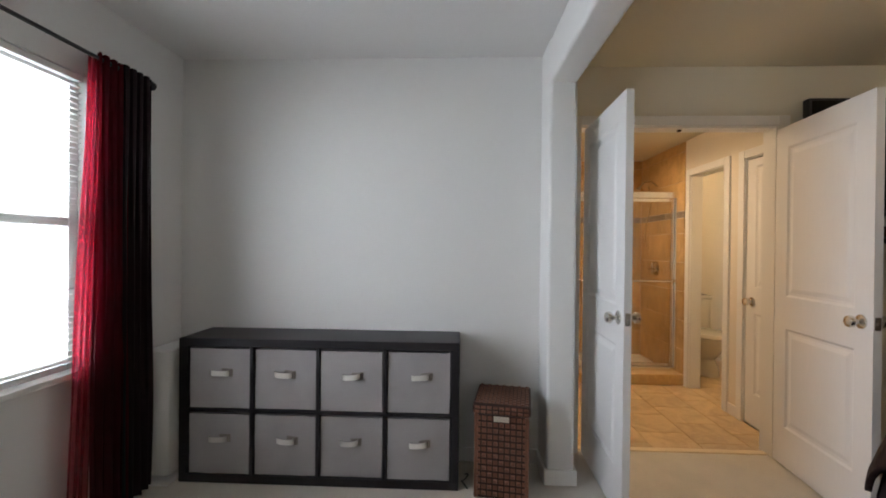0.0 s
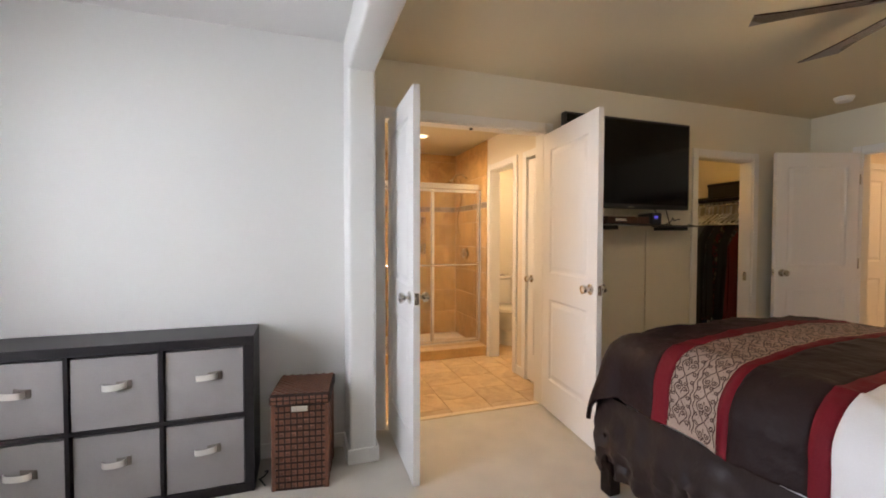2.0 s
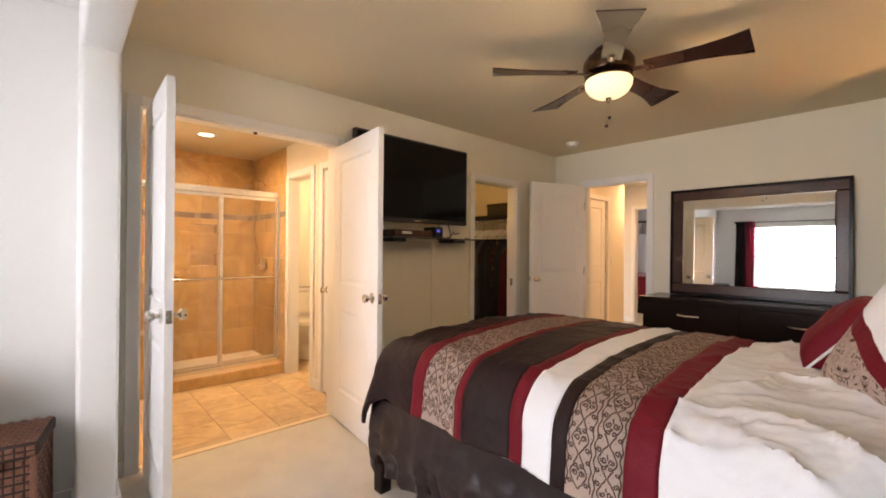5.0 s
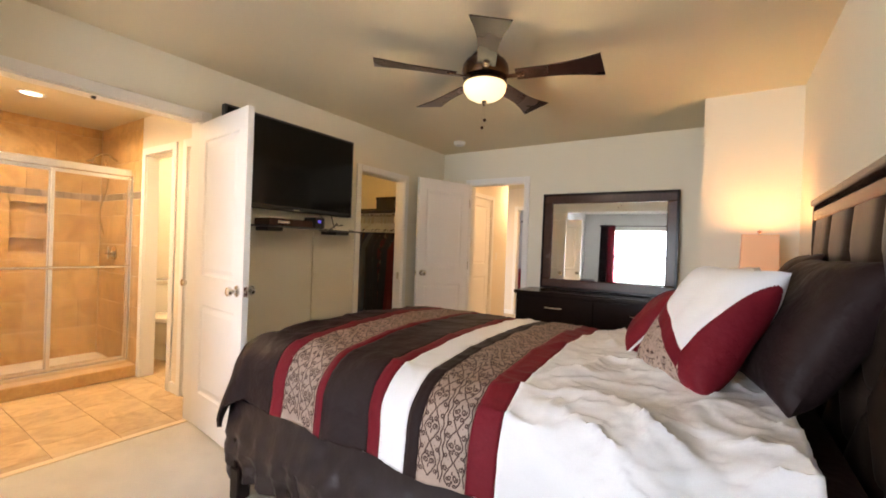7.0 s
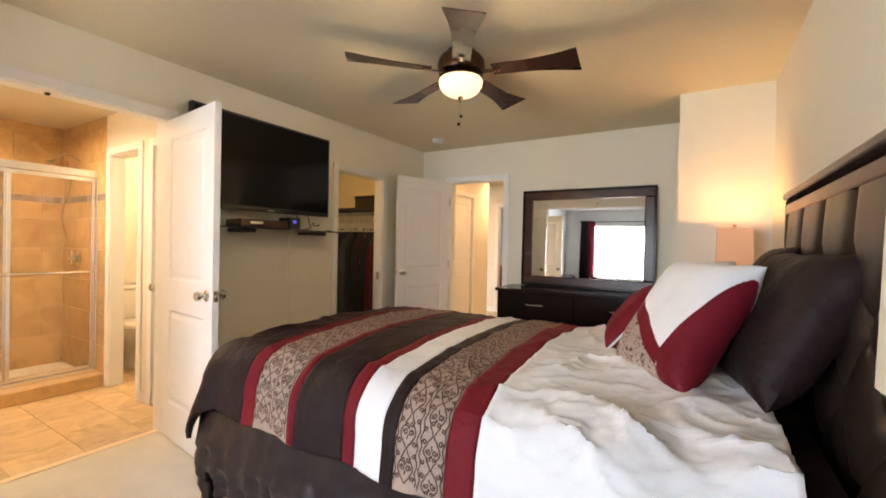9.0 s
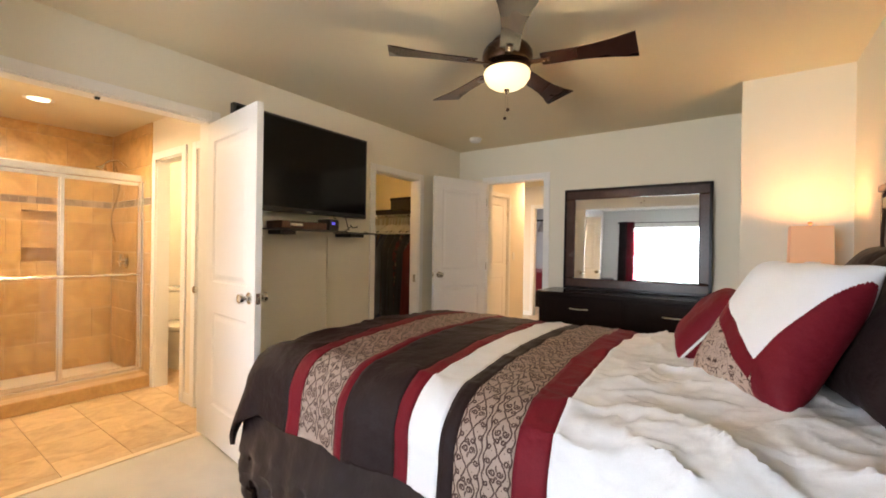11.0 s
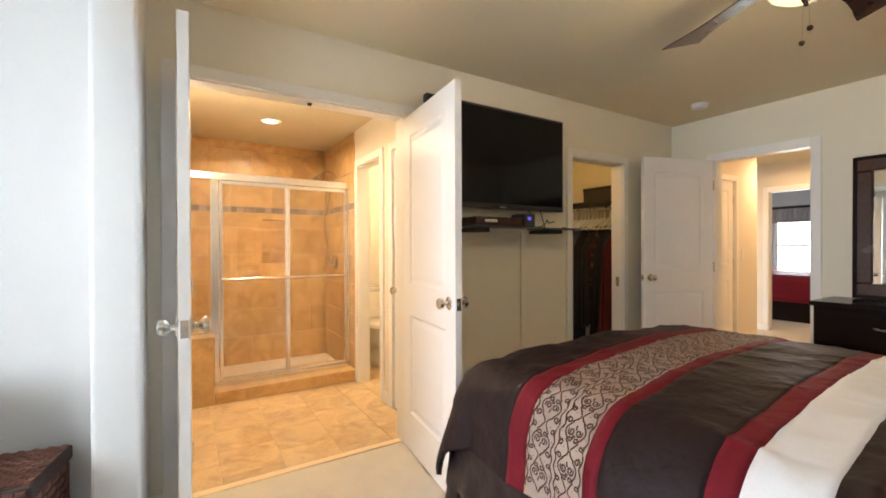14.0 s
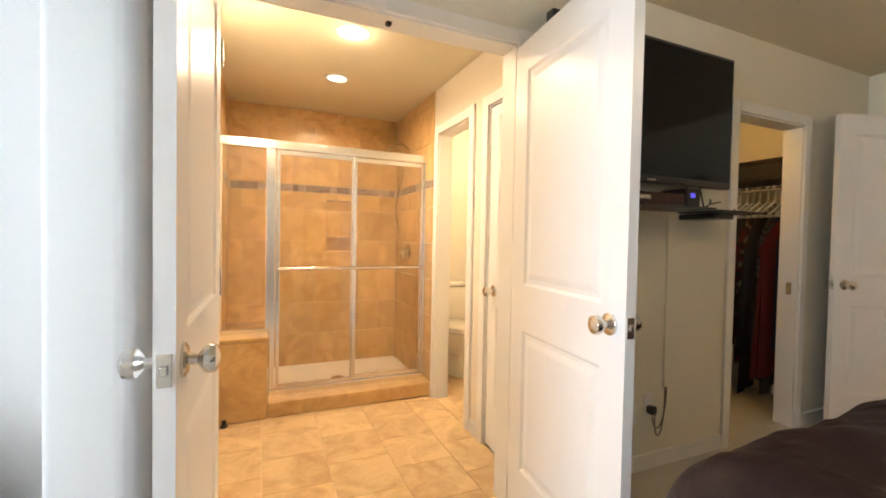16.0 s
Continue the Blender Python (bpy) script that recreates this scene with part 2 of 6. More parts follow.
BROWNFRAME = surface("brown_frame_wood", (0.060, 0.030, 0.022), 0.25, grain=50, vary=0.3, bump=0.05, spec=0.3)
FABRICBIN = surface("grey_bin_fabric", (0.34, 0.32, 0.315), 0.9, grain=240, vary=0.07, bump=0.5, bump_scale=300, blotch=7, spec=0.15)
STRAP = surface("bin_strap", (0.68, 0.65, 0.60), 0.7, grain=90, vary=0.06, bump=0.1)
# dark brown for the bin handles' painted shadows and for the outlet cord
SHADECORD = surface("handle_shadow_and_cord", (0.20, 0.17, 0.15), 0.8, grain=90, vary=0.06, bump=0.1)
WICKER = surface("wicker", (0.150, 0.060, 0.034), 0.5, grain=90, vary=0.35, bump=0.3, blotch=14)
WICKERDARK = surface("wicker_lining", (0.03, 0.014, 0.01), 0.8, grain=60, vary=0.2, bump=0.1)
BROWNCLOTH = surface("brown_satin", (0.023, 0.0135, 0.0135), 0.52, grain=300, vary=0.12, bump=0.9, bump_scale=16, blotch=6, spec=0.12, deep=0.01)
REDCLOTH = surface("burgundy_satin", (0.150, 0.010, 0.018), 0.6, grain=300, vary=0.12, bump=0.8, bump_scale=16, blotch=6, spec=0.12, deep=0.01)
WHITECLOTH = surface("ivory_satin", (0.79, 0.795, 0.82), 0.42, grain=300, vary=0.04, bump=0.3, bump_scale=10, blotch=6, spec=0.3, deep=0.012)
SCROLL = scroll_cloth("embroidered_tan", (0.43, 0.325, 0.265), (0.07, 0.038, 0.028))
TANWEAVE = surface("tan_woven_cloth", (0.43, 0.325, 0.265), 0.65, grain=320, vary=0.14, bump=0.4, bump_scale=240, blotch=12, spec=0.2)
INK = surface("embroidery_thread", (0.075, 0.040, 0.030), 0.55, grain=300, vary=0.2, bump=0.2, spec=0.3)
SKIRT = surface("bed_skirt_satin", (0.022, 0.0135, 0.0145), 0.36, grain=260, vary=0.15, bump=0.6, bump_scale=14, blotch=8, spec=0.45, deep=0.01)
LEATHER = surface("dark_leather", (0.032, 0.021, 0.015), 0.32, grain=160, vary=0.2, bump=0.25, blotch=10, spec=0.35)
SHADE_OFF = surface("unlit_lampshade_linen", (0.72, 0.64, 0.50), 0.85, grain=160, vary=0.08, bump=0.3, stretch=(1, 1, 0.2), spec=0.1)
SHADE = glow("lampshade_linen", (0.66, 0.34, 0.17), 0.42)
BULB = glow("lit_glass_dome", (1.0, 0.82, 0.48), 1.5)
CANLENS = glow("can_lens", (1.0, 0.85, 0.55), 6.0)
BLADE = surface("fan_blade_walnut", (0.028, 0.011, 0.008), 0.27, grain=40, vary=0.3, bump=0.03, stretch=(1, 1, 1), spec=0.55)
BRONZE = surface("oiled_bronze", (0.10, 0.055, 0.032), 0.28, 0.9, grain=60, vary=0.3, bump=0.03)
BLACKPLASTIC = surface("black_plastic", (0.012, 0.012, 0.013), 0.35, grain=120, vary=0.1, bump=0.03)
SCREEN = surface("tv_screen", (0.004, 0.004, 0.0045), 0.12, grain=10, vary=0.05, bump=0, spec=0.25)
WHITEPLASTIC = surface("white_plastic", (0.78, 0.77, 0.74), 0.4, grain=60, vary=0.03, bump=0.03)
PORCELAIN = surface("porcelain", (0.80, 0.77, 0.70), 0.12, grain=20, vary=0.02, bump=0)
GLASS = pane_glass("clear_glass")
WINDOWGLASS = pane_glass("window_glass", (0.97, 0.99, 0.98))
# shaded copy of the red curtain: no window behind it, so coloured near black
CURTAINSHADE = surface("red_curtain_shaded", (0.018, 0.008, 0.010), 0.7, grain=220, vary=0.2, bump=0.2, spec=0.2)
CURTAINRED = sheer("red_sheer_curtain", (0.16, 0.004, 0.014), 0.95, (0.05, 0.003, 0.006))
SHEERPINK = sheer("thin_red_sheer", (0.45, 0.03, 0.07), 0.55, (0.22, 0.02, 0.03))
VALANCE = surface("striped_valance", (0.34, 0.32, 0.33), 0.8, grain=30, vary=0.5, bump=0.2, stretch=(1, 6, 0.3))
MIRRORMAT, _n, _l, _b = nodes_of("mirror_silver")
_b.inputs["Base Color"].default_value = (0.90, 0.91, 0.90, 1)
_b.inputs["Metallic"].default_value, _b.inputs["Roughness"].default_value = 1.0, 0.015
WOODSTRIP = surface("threshold_wood", (0.74, 0.61, 0.42), 0.5, grain=60, vary=0.1, bump=0.05, stretch=(0.2, 3, 1))

# ---------------------------------------------------------------- mesh tools


def box(bm, lo, hi, bevel=0.0, m=None):
    r = bmesh.ops.create_cube(bm, size=1)
    vs = r["verts"]
    bmesh.ops.transform(bm, verts=vs, matrix=Matrix.Translation([(a + b) / 2 for a, b in zip(lo, hi)]) @ Matrix.Diagonal([b - a for a, b in zip(lo, hi)] + [1]))
    if bevel:
        es = list({e for v in vs for e in v.link_edges})
        res = bmesh.ops.bevel(bm, geom=es, offset=bevel, segments=2, affect="EDGES", profile=0.5)
        vs = list({v for f in res["faces"] for v in f.verts} | {v for v in vs if v.is_valid})
    if m is not None:
        bmesh.ops.transform(bm, verts=vs, matrix=m)
    return vs


def tube(bm, p0, p1, r0, r1=None, seg=14, caps=True):
    p0, p1 = Vector(p0), Vector(p1)
    d = p1 - p0
    m = Matrix.Translation((p0 + p1) / 2) @ d.to_track_quat("Z", "Y").to_matrix().to_4x4()
    r = bmesh.ops.create_cone(bm, cap_ends=caps, segments=seg, radius1=r0, radius2=r0 if r1 is None else r1, depth=d.length, matrix=m)
    return r["verts"]


def pipe(bm, pts, r, seg=8):
    for a, b in zip(pts[:-1], pts[1:]):
        tube(bm, a, b, r, seg=seg)


def lathe(bm, profile, m, seg=24):
    """Turns a profile of (radius, height) about the z axis of m."""
    rings = []
    for rad, h in profile:
        rings.append([bm.verts.new(m @ Vector((max(rad, 1e-4) * math.cos(2 * math.pi * k / seg), max(rad, 1e-4) * math.sin(2 * math.pi * k / seg), h))) for k in range(seg)])
    for a, b in zip(rings[:-1], rings[1:]):
        for k in range(seg):
            bm.faces.new((a[k], a[(k + 1) % seg], b[(k + 1) % seg], b[k]))
    return rings


def finish(name, bm, material, smooth=False):
    me = bpy.data.meshes.new(name)
    bmesh.ops.recalc_face_normals(bm, faces=bm.faces)
    bm.to_mesh(me)
    bm.free()
    for mt in material if isinstance(material, (list, tuple)) else [material]:
        me.materials.append(mt)
    if smooth:
        me.polygons.foreach_set("use_smooth", [True] * len(me.polygons))
        me.set_sharp_from_angle(angle=radians(40))
    return new(name, me)


def part(name, bm, material, parent, label="", smooth=False, shadow=True):
    ob = finish(name, bm, material, smooth)
    ob.parent = parent
    if parent.type == "EMPTY":
        ob.matrix_parent_inverse = Matrix.Translation(-parent.location)
    ob.visible_shadow = shadow
    return tagged(ob, label)


def slab(name, lo, hi, material, parent, bevel=0.0, label="", m=None):
    bm = bmesh.new()
    box(bm, lo, hi, bevel, m)
    return part(name, bm, material, parent, label)


def thing(name, at, label, category, group=""):
    ob = new(name)
    ob.location = at
    ob.empty_display_size = 0.1
    return tagged(ob, label, category, group)


def structure(name, boxes, material, label="", category=""):
    bm = bmesh.new()
    for lo, hi in boxes:
        box(bm, lo, hi)
    return tagged(finish(name, bm, material), label, category, kind="structure")


def wall_boxes(axis, a, b, u0, u1, z0, z1, holes=()):
    """Boxes of a wall between a and b on its axis, from u0 to u1, with holes (u0, u1, z0, z1)."""
    cuts = sorted({u0, u1, *[c for h in holes for c in h[:2]]})
    out = []
    for p, q in zip(cuts[:-1], cuts[1:]):
        spans, z = [], z0
        for h in sorted([h for h in holes if h[0] <= p + 1e-6 and h[1] >= q - 1e-6], key=lambda h: h[2]):
            if h[2] > z + 1e-6:
                spans.append((z, h[2]))
            z = h[3]
        if z < z1 - 1e-6:
            spans.append((z, z1))
        for s, e in spans:
            out.append(((a, p, s), (b, q, e)) if axis == "x" else ((p, a, s), (q, b, e)))
    return out


def casing(name, axis, face, out, u0, u1, top, w=0.06, t=0.018, depth=0.0, bottom=0.0):
    """Door trim round an opening on a wall's face; out is the side on which it stands; depth lines the opening."""
    ob = thing(name, (face, (u0 + u1) / 2, 0) if axis == "x" else ((u0 + u1) / 2, face, 0), "white painted door casing round the opening", "door frame")
    tagged(ob, kind="structure")

    def strip(nm, ua, ub, za, zb, d0, d1, bev=0.004):
        lo, hi = ((d0, ua, za), (d1, ub, zb)) if axis == "x" else ((ua, d0, za), (ub, d1, zb))
        slab(nm, lo, hi, TRIM, ob, bev)
    a, b = sorted((face, face + out * t))
    strip("trim_side", u0 - w, u0 + 0.004, bottom, top + w, a, b)
    strip("trim_side", u1 - 0.004, u1 + w, bottom, top + w, a, b)
    strip("trim_head", u0 + 0.005, u1 - 0.005, top - 0.004, top + w - 0.001, a, b)
    if depth:
        a, b = sorted((face + out * 0.001, face - out * depth))
        strip("jamb", u0 - 0.002, u0 + 0.012, bottom, top, a, b, 0.001)
        strip("jamb", u1 - 0.012, u1 + 0.002, bottom, top, a, b, 0.001)
        strip("jamb_head", u0 + 0.013, u1 - 0.013, top - 0.012, top + 0.002, a, b, 0.001)
    return ob


def baseboard(pieces):
    """pieces: (axis, face, out, u0, u1)"""
    for axis, face, out, u0, u1 in pieces:
        a, b = sorted((face, face + out * 0.014))
        lo, hi = ((a, u0, 0.0), (b, u1, 0.085)) if axis == "x" else ((u0, a, 0.0), (u1, b, 0.085))
        bm = bmesh.new()
        box(bm, lo, hi, 0.004)
        tagged(finish("baseboard", bm, TRIM), "white painted baseboard along the carpet", "baseboard", kind="structure")

# ---------------------------------------------------------------- setting
XW, XF, YS, H = -3.70, 3.0, -3.42, 2.44     # window wall, far wall, headboard wall, ceiling
YA = -0.15                                  # back wall of the sitting alcove
DL, DR = -1.22, 0.0                         # bathroom double doorway
HEAD = 2.035
BX = 0.18                                   # bathroom's side wall
SHY, SHB = 1.54, 2.36                       # shower front and back
HB, HEADB = 2.33, 1.985                     # bathroom ceiling and inner door heads
CL0, CL1 = 1.52, 2.205                      # closet doorway

tagged(structure("floor", [((XW - 0.12, YS - 0.12, -0.12), (12.0, 0.03, 0.0)), ((0.30, 0.03, -0.12), (12.0, 2.6, -0.002))], CARPET, "beige cut-pile carpet floor", "floor"))
# one ceiling split above the beam: neutral by the window, lamp-tinted beyond
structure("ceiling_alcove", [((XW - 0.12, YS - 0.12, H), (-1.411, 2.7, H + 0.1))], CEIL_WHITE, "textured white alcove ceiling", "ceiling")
structure("ceiling", [((-1.411, YS - 0.12, H), (12.0, 2.7, H + 0.1))], CEIL, "textured ceiling with warm lamplight tinted into its beige colour", "ceiling")
structure("ceiling_bath", [((-1.30, 0.111, HB), (BX - 0.001, SHB + 0.099, H - 0.001))], CEIL, "textured bathroom ceiling with warm lamplight tinted into its beige colour, lower than the bedroom's", "ceiling")

WIN = (-2.46, -0.82, 0.72, 2.06)
structure("wall_window", wall_boxes("x", XW - 0.12, XW, YS, YA, 0, H, [WIN]), PAINT, "off-white painted wall with a window", "wall")
structure("wall_alcove", [((XW - 0.12, YA, 0), (-1.487, 0.12, H))], PAINT, "off-white painted alcove wall", "wall")
structure("wall_tv", wall_boxes("y", 0, 0.11, -1.335, XF, 0, H, [(DL, DR, 0, HEAD + 0.035), (CL0, CL1, 0, 1.99)]), PAINT_CREAM, "cream painted wall with two doorways", "wall")
structure("wall_far", wall_boxes("x", XF, XF + 0.11, YS, 0.11, 0, H, [(-1.11, -0.40, 0, HEAD)]), PAINT_CREAM, "cream painted wall with the hall doorway", "wall")
structure("wall_headboard", [((XW - 0.12, YS - 0.12, 0), (XF + 0.11, YS, H))], PAINT_CREAM, "cream painted wall behind the bed", "wall")
structure("wall_block", [((2.20, YS, 0), (XF, -2.85, H))], PAINT_CREAM, "cream painted wall projection beside the dresser", "wall")
bm = bmesh.new()
for lo, hi, ax in (((-1.487, -0.38, 0), (-1.335, 0.11, H), 2), ((-1.487, YS, 0), (-1.335, YS + 0.18, H), 2), ((-1.487, YS + 0.165, 2.20), (-1.335, -0.365, H), 1)):
    vs = box(bm, lo, hi)
    es = [e for e in {e for v in vs for e in v.link_edges} if abs((e.verts[0].co - e.verts[1].co)[ax]) > 0.05 and sum(abs(q) for q in (e.verts[0].co - e.verts[1].co)) - abs((e.verts[0].co - e.verts[1].co)[ax]) < 1e-4]
    bmesh.ops.bevel(bm, geom=es, offset=0.019, segments=4, affect="EDGES", profile=0.5)
tagged(finish("wall_archway", bm, PAINT, True), "off-white opening with rounded corners and a header beam", "wall", kind="structure")

# bathroom shell
structure("wall_bath_left", [((-1.42, 0.11, 0), (-1.30, SHB + 0.12, H))], PAINT_WARM, "cream bathroom wall", "wall")
structure("wall_bath_back", [((-1.42, SHB + 0.10, 0), (1.3, SHB + 0.2, H))], PAINT_WARM, "bathroom end wall", "wall")
structure("wall_bath_side", wall_boxes("x", BX, BX + 0.10, 0.11, SHB, 0, H, [(0.79, 1.31, 0, HEADB), (0.11, 0.56, 0, HEADB)]), PAINT_WARM, "cream bathroom side wall with two doorways", "wall")
structure("wall_toilet_room", [((1.15, 0.11, 0), (1.25, SHB, H)), ((BX + 0.10, 0.60, 0), (1.15, 0.68, H))], PAINT_WARM, "cream toilet room wall", "wall")
# closet shell
structure("wall_closet", [((1.27, 0.11, 0), (1.33, 1.75, H)), ((2.78, 0.11, 0), (2.88, 1.75, H)), ((1.27, 1.75, 0), (2.88, 1.85, H))], PAINT_WARM, "cream closet wall", "wall")
# hall and second room shells
structure("wall_hall", wall_boxes("y", 0.10, 0.20, XF + 0.11, 5.05, 0, H, [(3.76, 4.56, 0, HEAD)]) + [((3.3, 1.0, 0), (5.05, 1.1, H))], PAINT_WARM, "cream hall wall with a door", "wall")
structure("wall_hall_return", [((5.05, 0.10, 0), (5.15, 1.1, H))], PAINT_WARM, "cream hall return wall", "wall")
structure("wall_hall_side", [((XF + 0.11, -1.75, 0), (6.1, -1.65, H))], PAINT_WARM, "cream hall wall", "wall")
structure("wall_hall_end", wall_boxes("x", 6.1, 6.2, -1.75, 1.6, 0, H, [(-0.55, 0.33, 0, HEAD)]), PAINT_WARM, "cream hall end wall with an open doorway", "wall")
structure("wall_second_room", wall_boxes("x", 9.0, 9.1, -2.5, 2.6, 0, H, [(0.05, 1.30, 0.55, 1.95)]) + [((6.2, 2.5, 0), (9.0, 2.6, H)), ((6.2, -2.5, 0), (9.0, -2.4, H))], PAINT_GREY, "grey painted bedroom wall with a window", "wall")

casing("door_frame", "y", 0.0, -1, DL, DR, HEAD + 0.035, depth=0.11)
casing("door_frame", "y", 0.0, -1, CL0, CL1, 1.99, depth=0.11)
casing("door_frame", "x", XF, -1, -1.11, -0.40, HEAD, depth=0.11)
casing("door_frame", "x", BX, -1, 0.79, 1.31, HEADB, depth=0.10)
casing("door_frame", "x", BX, -1, 0.112, 0.56, HEADB, depth=0.03)
casing("door_frame", "y", 0.10, -1, 3.76, 4.56, HEAD, depth=0.05)
casing("door_frame", "x", 6.1, -1, -0.55, 0.33, HEAD, depth=0.10)

baseboard([
    ("y", YA, -1, XW, -1.487), ("x", XW, 1, YS, YA - 0.015), ("x", -1.487, -1, -0.38, YA - 0.015), ("x", -1.335, 1, -0.38, 0.0),
    ("y", -0.38, -1, -1.500, -1.322), ("y", 0.0, -1, DR + 0.062, 1.458), ("y", 0.0, -1, CL1 + 0.062, XF), ("x", XF, -1, -0.338, -0.016),
    ("x", XF, -1, -2.85, -1.172), ("y", YS, 1, -1.335, 2.2), ("x", 2.20, -1, YS + 0.016, -2.85), ("y", 0.0, -1, -1.320, DL - 0.062),
    ("x", BX, -1, 0.622, 0.728), ("y", 0.10, -1, 4.622, 5.05), ("x", 6.1, -1, 0.393, 1.0), ("x", 1.33, 1, 0.11, 1.7),
])

# threshold between carpet and tile
bm = bmesh.new()
box(bm, (DL + 0.014, 0.028, -0.01), (DR - 0.014, 0.075, 0.008), 0.003)
tagged(finish("threshold", bm, WOODSTRIP), "light wooden strip between carpet and tile", "threshold", kind="structure")

# ---------------------------------------------------------------- window of the alcove


def window(name, x, out, y0, y1, z0, z1, label):
    ob = thing(name, (x, (y0 + y1) / 2, z0), label, "window")
    tagged(ob, kind="structure")
    fr = bmesh.new()
    a, b = sorted((x - out * 0.09, x - out * 0.04))
    for lo, hi in (((a, y0, z0), (b, y0 + 0.045, z1)), ((a, y1 - 0.045, z0), (b, y1, z1)), ((a, y0 + 0.045, z0), (b, y1 - 0.045, z0 + 0.05)),
                   ((a, y0 + 0.045, z1 - 0.045), (b, y1 - 0.045, z1)), ((a, y0 + 0.045, (z0 + z1) / 2 - 0.02), (b, y1 - 0.045, (z0 + z1) / 2 + 0.02))):
        box(fr, lo, hi, 0.004)
    part("window_frame", fr, TRIM, ob, "white vinyl frame")
    zm = (z0 + z1) / 2
    for za, zb in ((z0 + 0.05, zm - 0.02), (zm + 0.02, z1 - 0.045)):
        p = slab("pane", (x - out * 0.066 - 0.002, y0 + 0.045, za), (x - out * 0.066 + 0.002, y1 - 0.045, zb), WINDOWGLASS, ob)
        p.visible_shadow = False
    a, b = sorted((x - out * 0.04, x + out * 0.03))
    slab("window_sill", (a, y0 - 0.03, z0 - 0.025), (b, y1 + 0.03, z0 + 0.003), TRIM, ob, 0.005)
    return ob


window("window_1", XW, 1, *WIN, "white-framed sash window with bright daylight behind")
window("window_2", 9.0, -1, 0.05, 1.30, 0.55, 1.95, "white-framed window of the second bedroom")

blind = thing("window_blind", (XW - 0.02, -1.52, 2.03), "white horizontal mini blind with open slats", "blind")
slab("head_rail", (XW - 0.036, WIN[0] + 0.01, 2.03), (XW - 0.006, WIN[1] - 0.01, 2.058), WHITEPLASTIC, blind, 0.003)
slat = None
for k in range(50):
    z = 0.755 + k * 0.0255
    if slat is None:
        bm = bmesh.new()
        box(bm, (XW - 0.030, WIN[0] + 0.012, z), (XW - 0.012, WIN[1] - 0.012, z + 0.0012))
        slat = part("slat", bm, WHITEPLASTIC, blind)
    else:
        c = new("slat", slat.data)
        c.parent = blind
        c.matrix_parent_inverse = Matrix.Translation(-blind.location)
        c.location.z = z - 0.755
for y in (-2.0, -1.52, -1.04):
    bm = bmesh.new()
    tube(bm, (XW - 0.021, y, 0.75), (XW - 0.021, y, 2.03), 0.0012, seg=5)
    part("cord", bm, WHITEPLASTIC, blind)

# daylight distance outside
m, n, l, b = nodes_of("outdoor_glow")
tc = n.new("ShaderNodeTexCoord")
ns = n.new("ShaderNodeTexNoise")
ns.inputs["Scale"].default_value, ns.inputs["Detail"].default_value = 0.9, 8
l.new(tc.outputs["Object"], ns.inputs["Vector"])
sep = n.new("ShaderNodeSeparateXYZ")
l.new(tc.outputs["Object"], sep.inputs[0])
hgt = n.new("ShaderNodeMapRange")
hgt.inputs[1].default_value, hgt.inputs[2].default_value = 2.6, 0.6
l.new(sep.outputs[2], hgt.inputs[0])
mul = n.new("ShaderNodeMath")
mul.operation = "MULTIPLY"
l.new(hgt.outputs[0], mul.inputs[0])
l.new(ns.outputs[0], mul.inputs[1])
rp = n.new("ShaderNodeValToRGB")
rp.color_ramp.elements[0].position, rp.color_ramp.elements[0].color = 0.34, (0.96, 0.98, 1.0, 1)
rp.color_ramp.elements[1].position, rp.color_ramp.elements[1].color = 0.62, (0.42, 0.55, 0.36, 1)
l.new(mul.outputs[0], rp.inputs[0])
l.new(rp.outputs[0], b.inputs["Emission Color"])
b.inputs["Emission Strength"].default_value = 8.0
b.inputs["Base Color"].default_value = (0, 0, 0, 1)
OUTGLOW = m
for nm, x in (("backdrop", -16.0), ("backdrop", 22.0)):
    bm = bmesh.new()
    box(bm, (x - 0.05, -40, -3), (x + 0.05, 45, 25))
    tagged(finish(nm, bm, OUTGLOW), "bright hazy distance with pale trees", "backdrop", kind="structure")

# ---------------------------------------------------------------- curtains


def curtain(parent, name, x, y0, y1, z0, z1, folds, amp, material, label, lean=0.0, seed=0.0):
    bm = bmesh.new()
    nu, nv = folds * 10, 30
    rows = []
    for j in range(nv + 1):
        v = j / nv
        row = []
        for i in range(nu + 1):
            u = i / nu
            ph = u * folds * 2 * math.pi + seed
            widen = 1 + 0.10 * (1 - v)
            y = (y0 + y1) / 2 + (u - 0.5) * (y1 - y0) * widen + lean * (1 - v)
            xx = x + amp * math.sin(ph) * (0.6 + 0.4 * (1 - v)) + 0.012 * noise.noise((u * 6, v * 3, seed))
            row.append(bm.verts.new((xx, y + 0.008 * math.sin(ph * 2 + v * 3), z0 + (z1 - z0) * v)))
        rows.append(row)
    for a, b in zip(rows[:-1], rows[1:]):
        for i in range(nu):
            bm.faces.new((a[i], a[i + 1], b[i + 1], b[i]))
    return part(name, bm, material, parent, label, smooth=True)


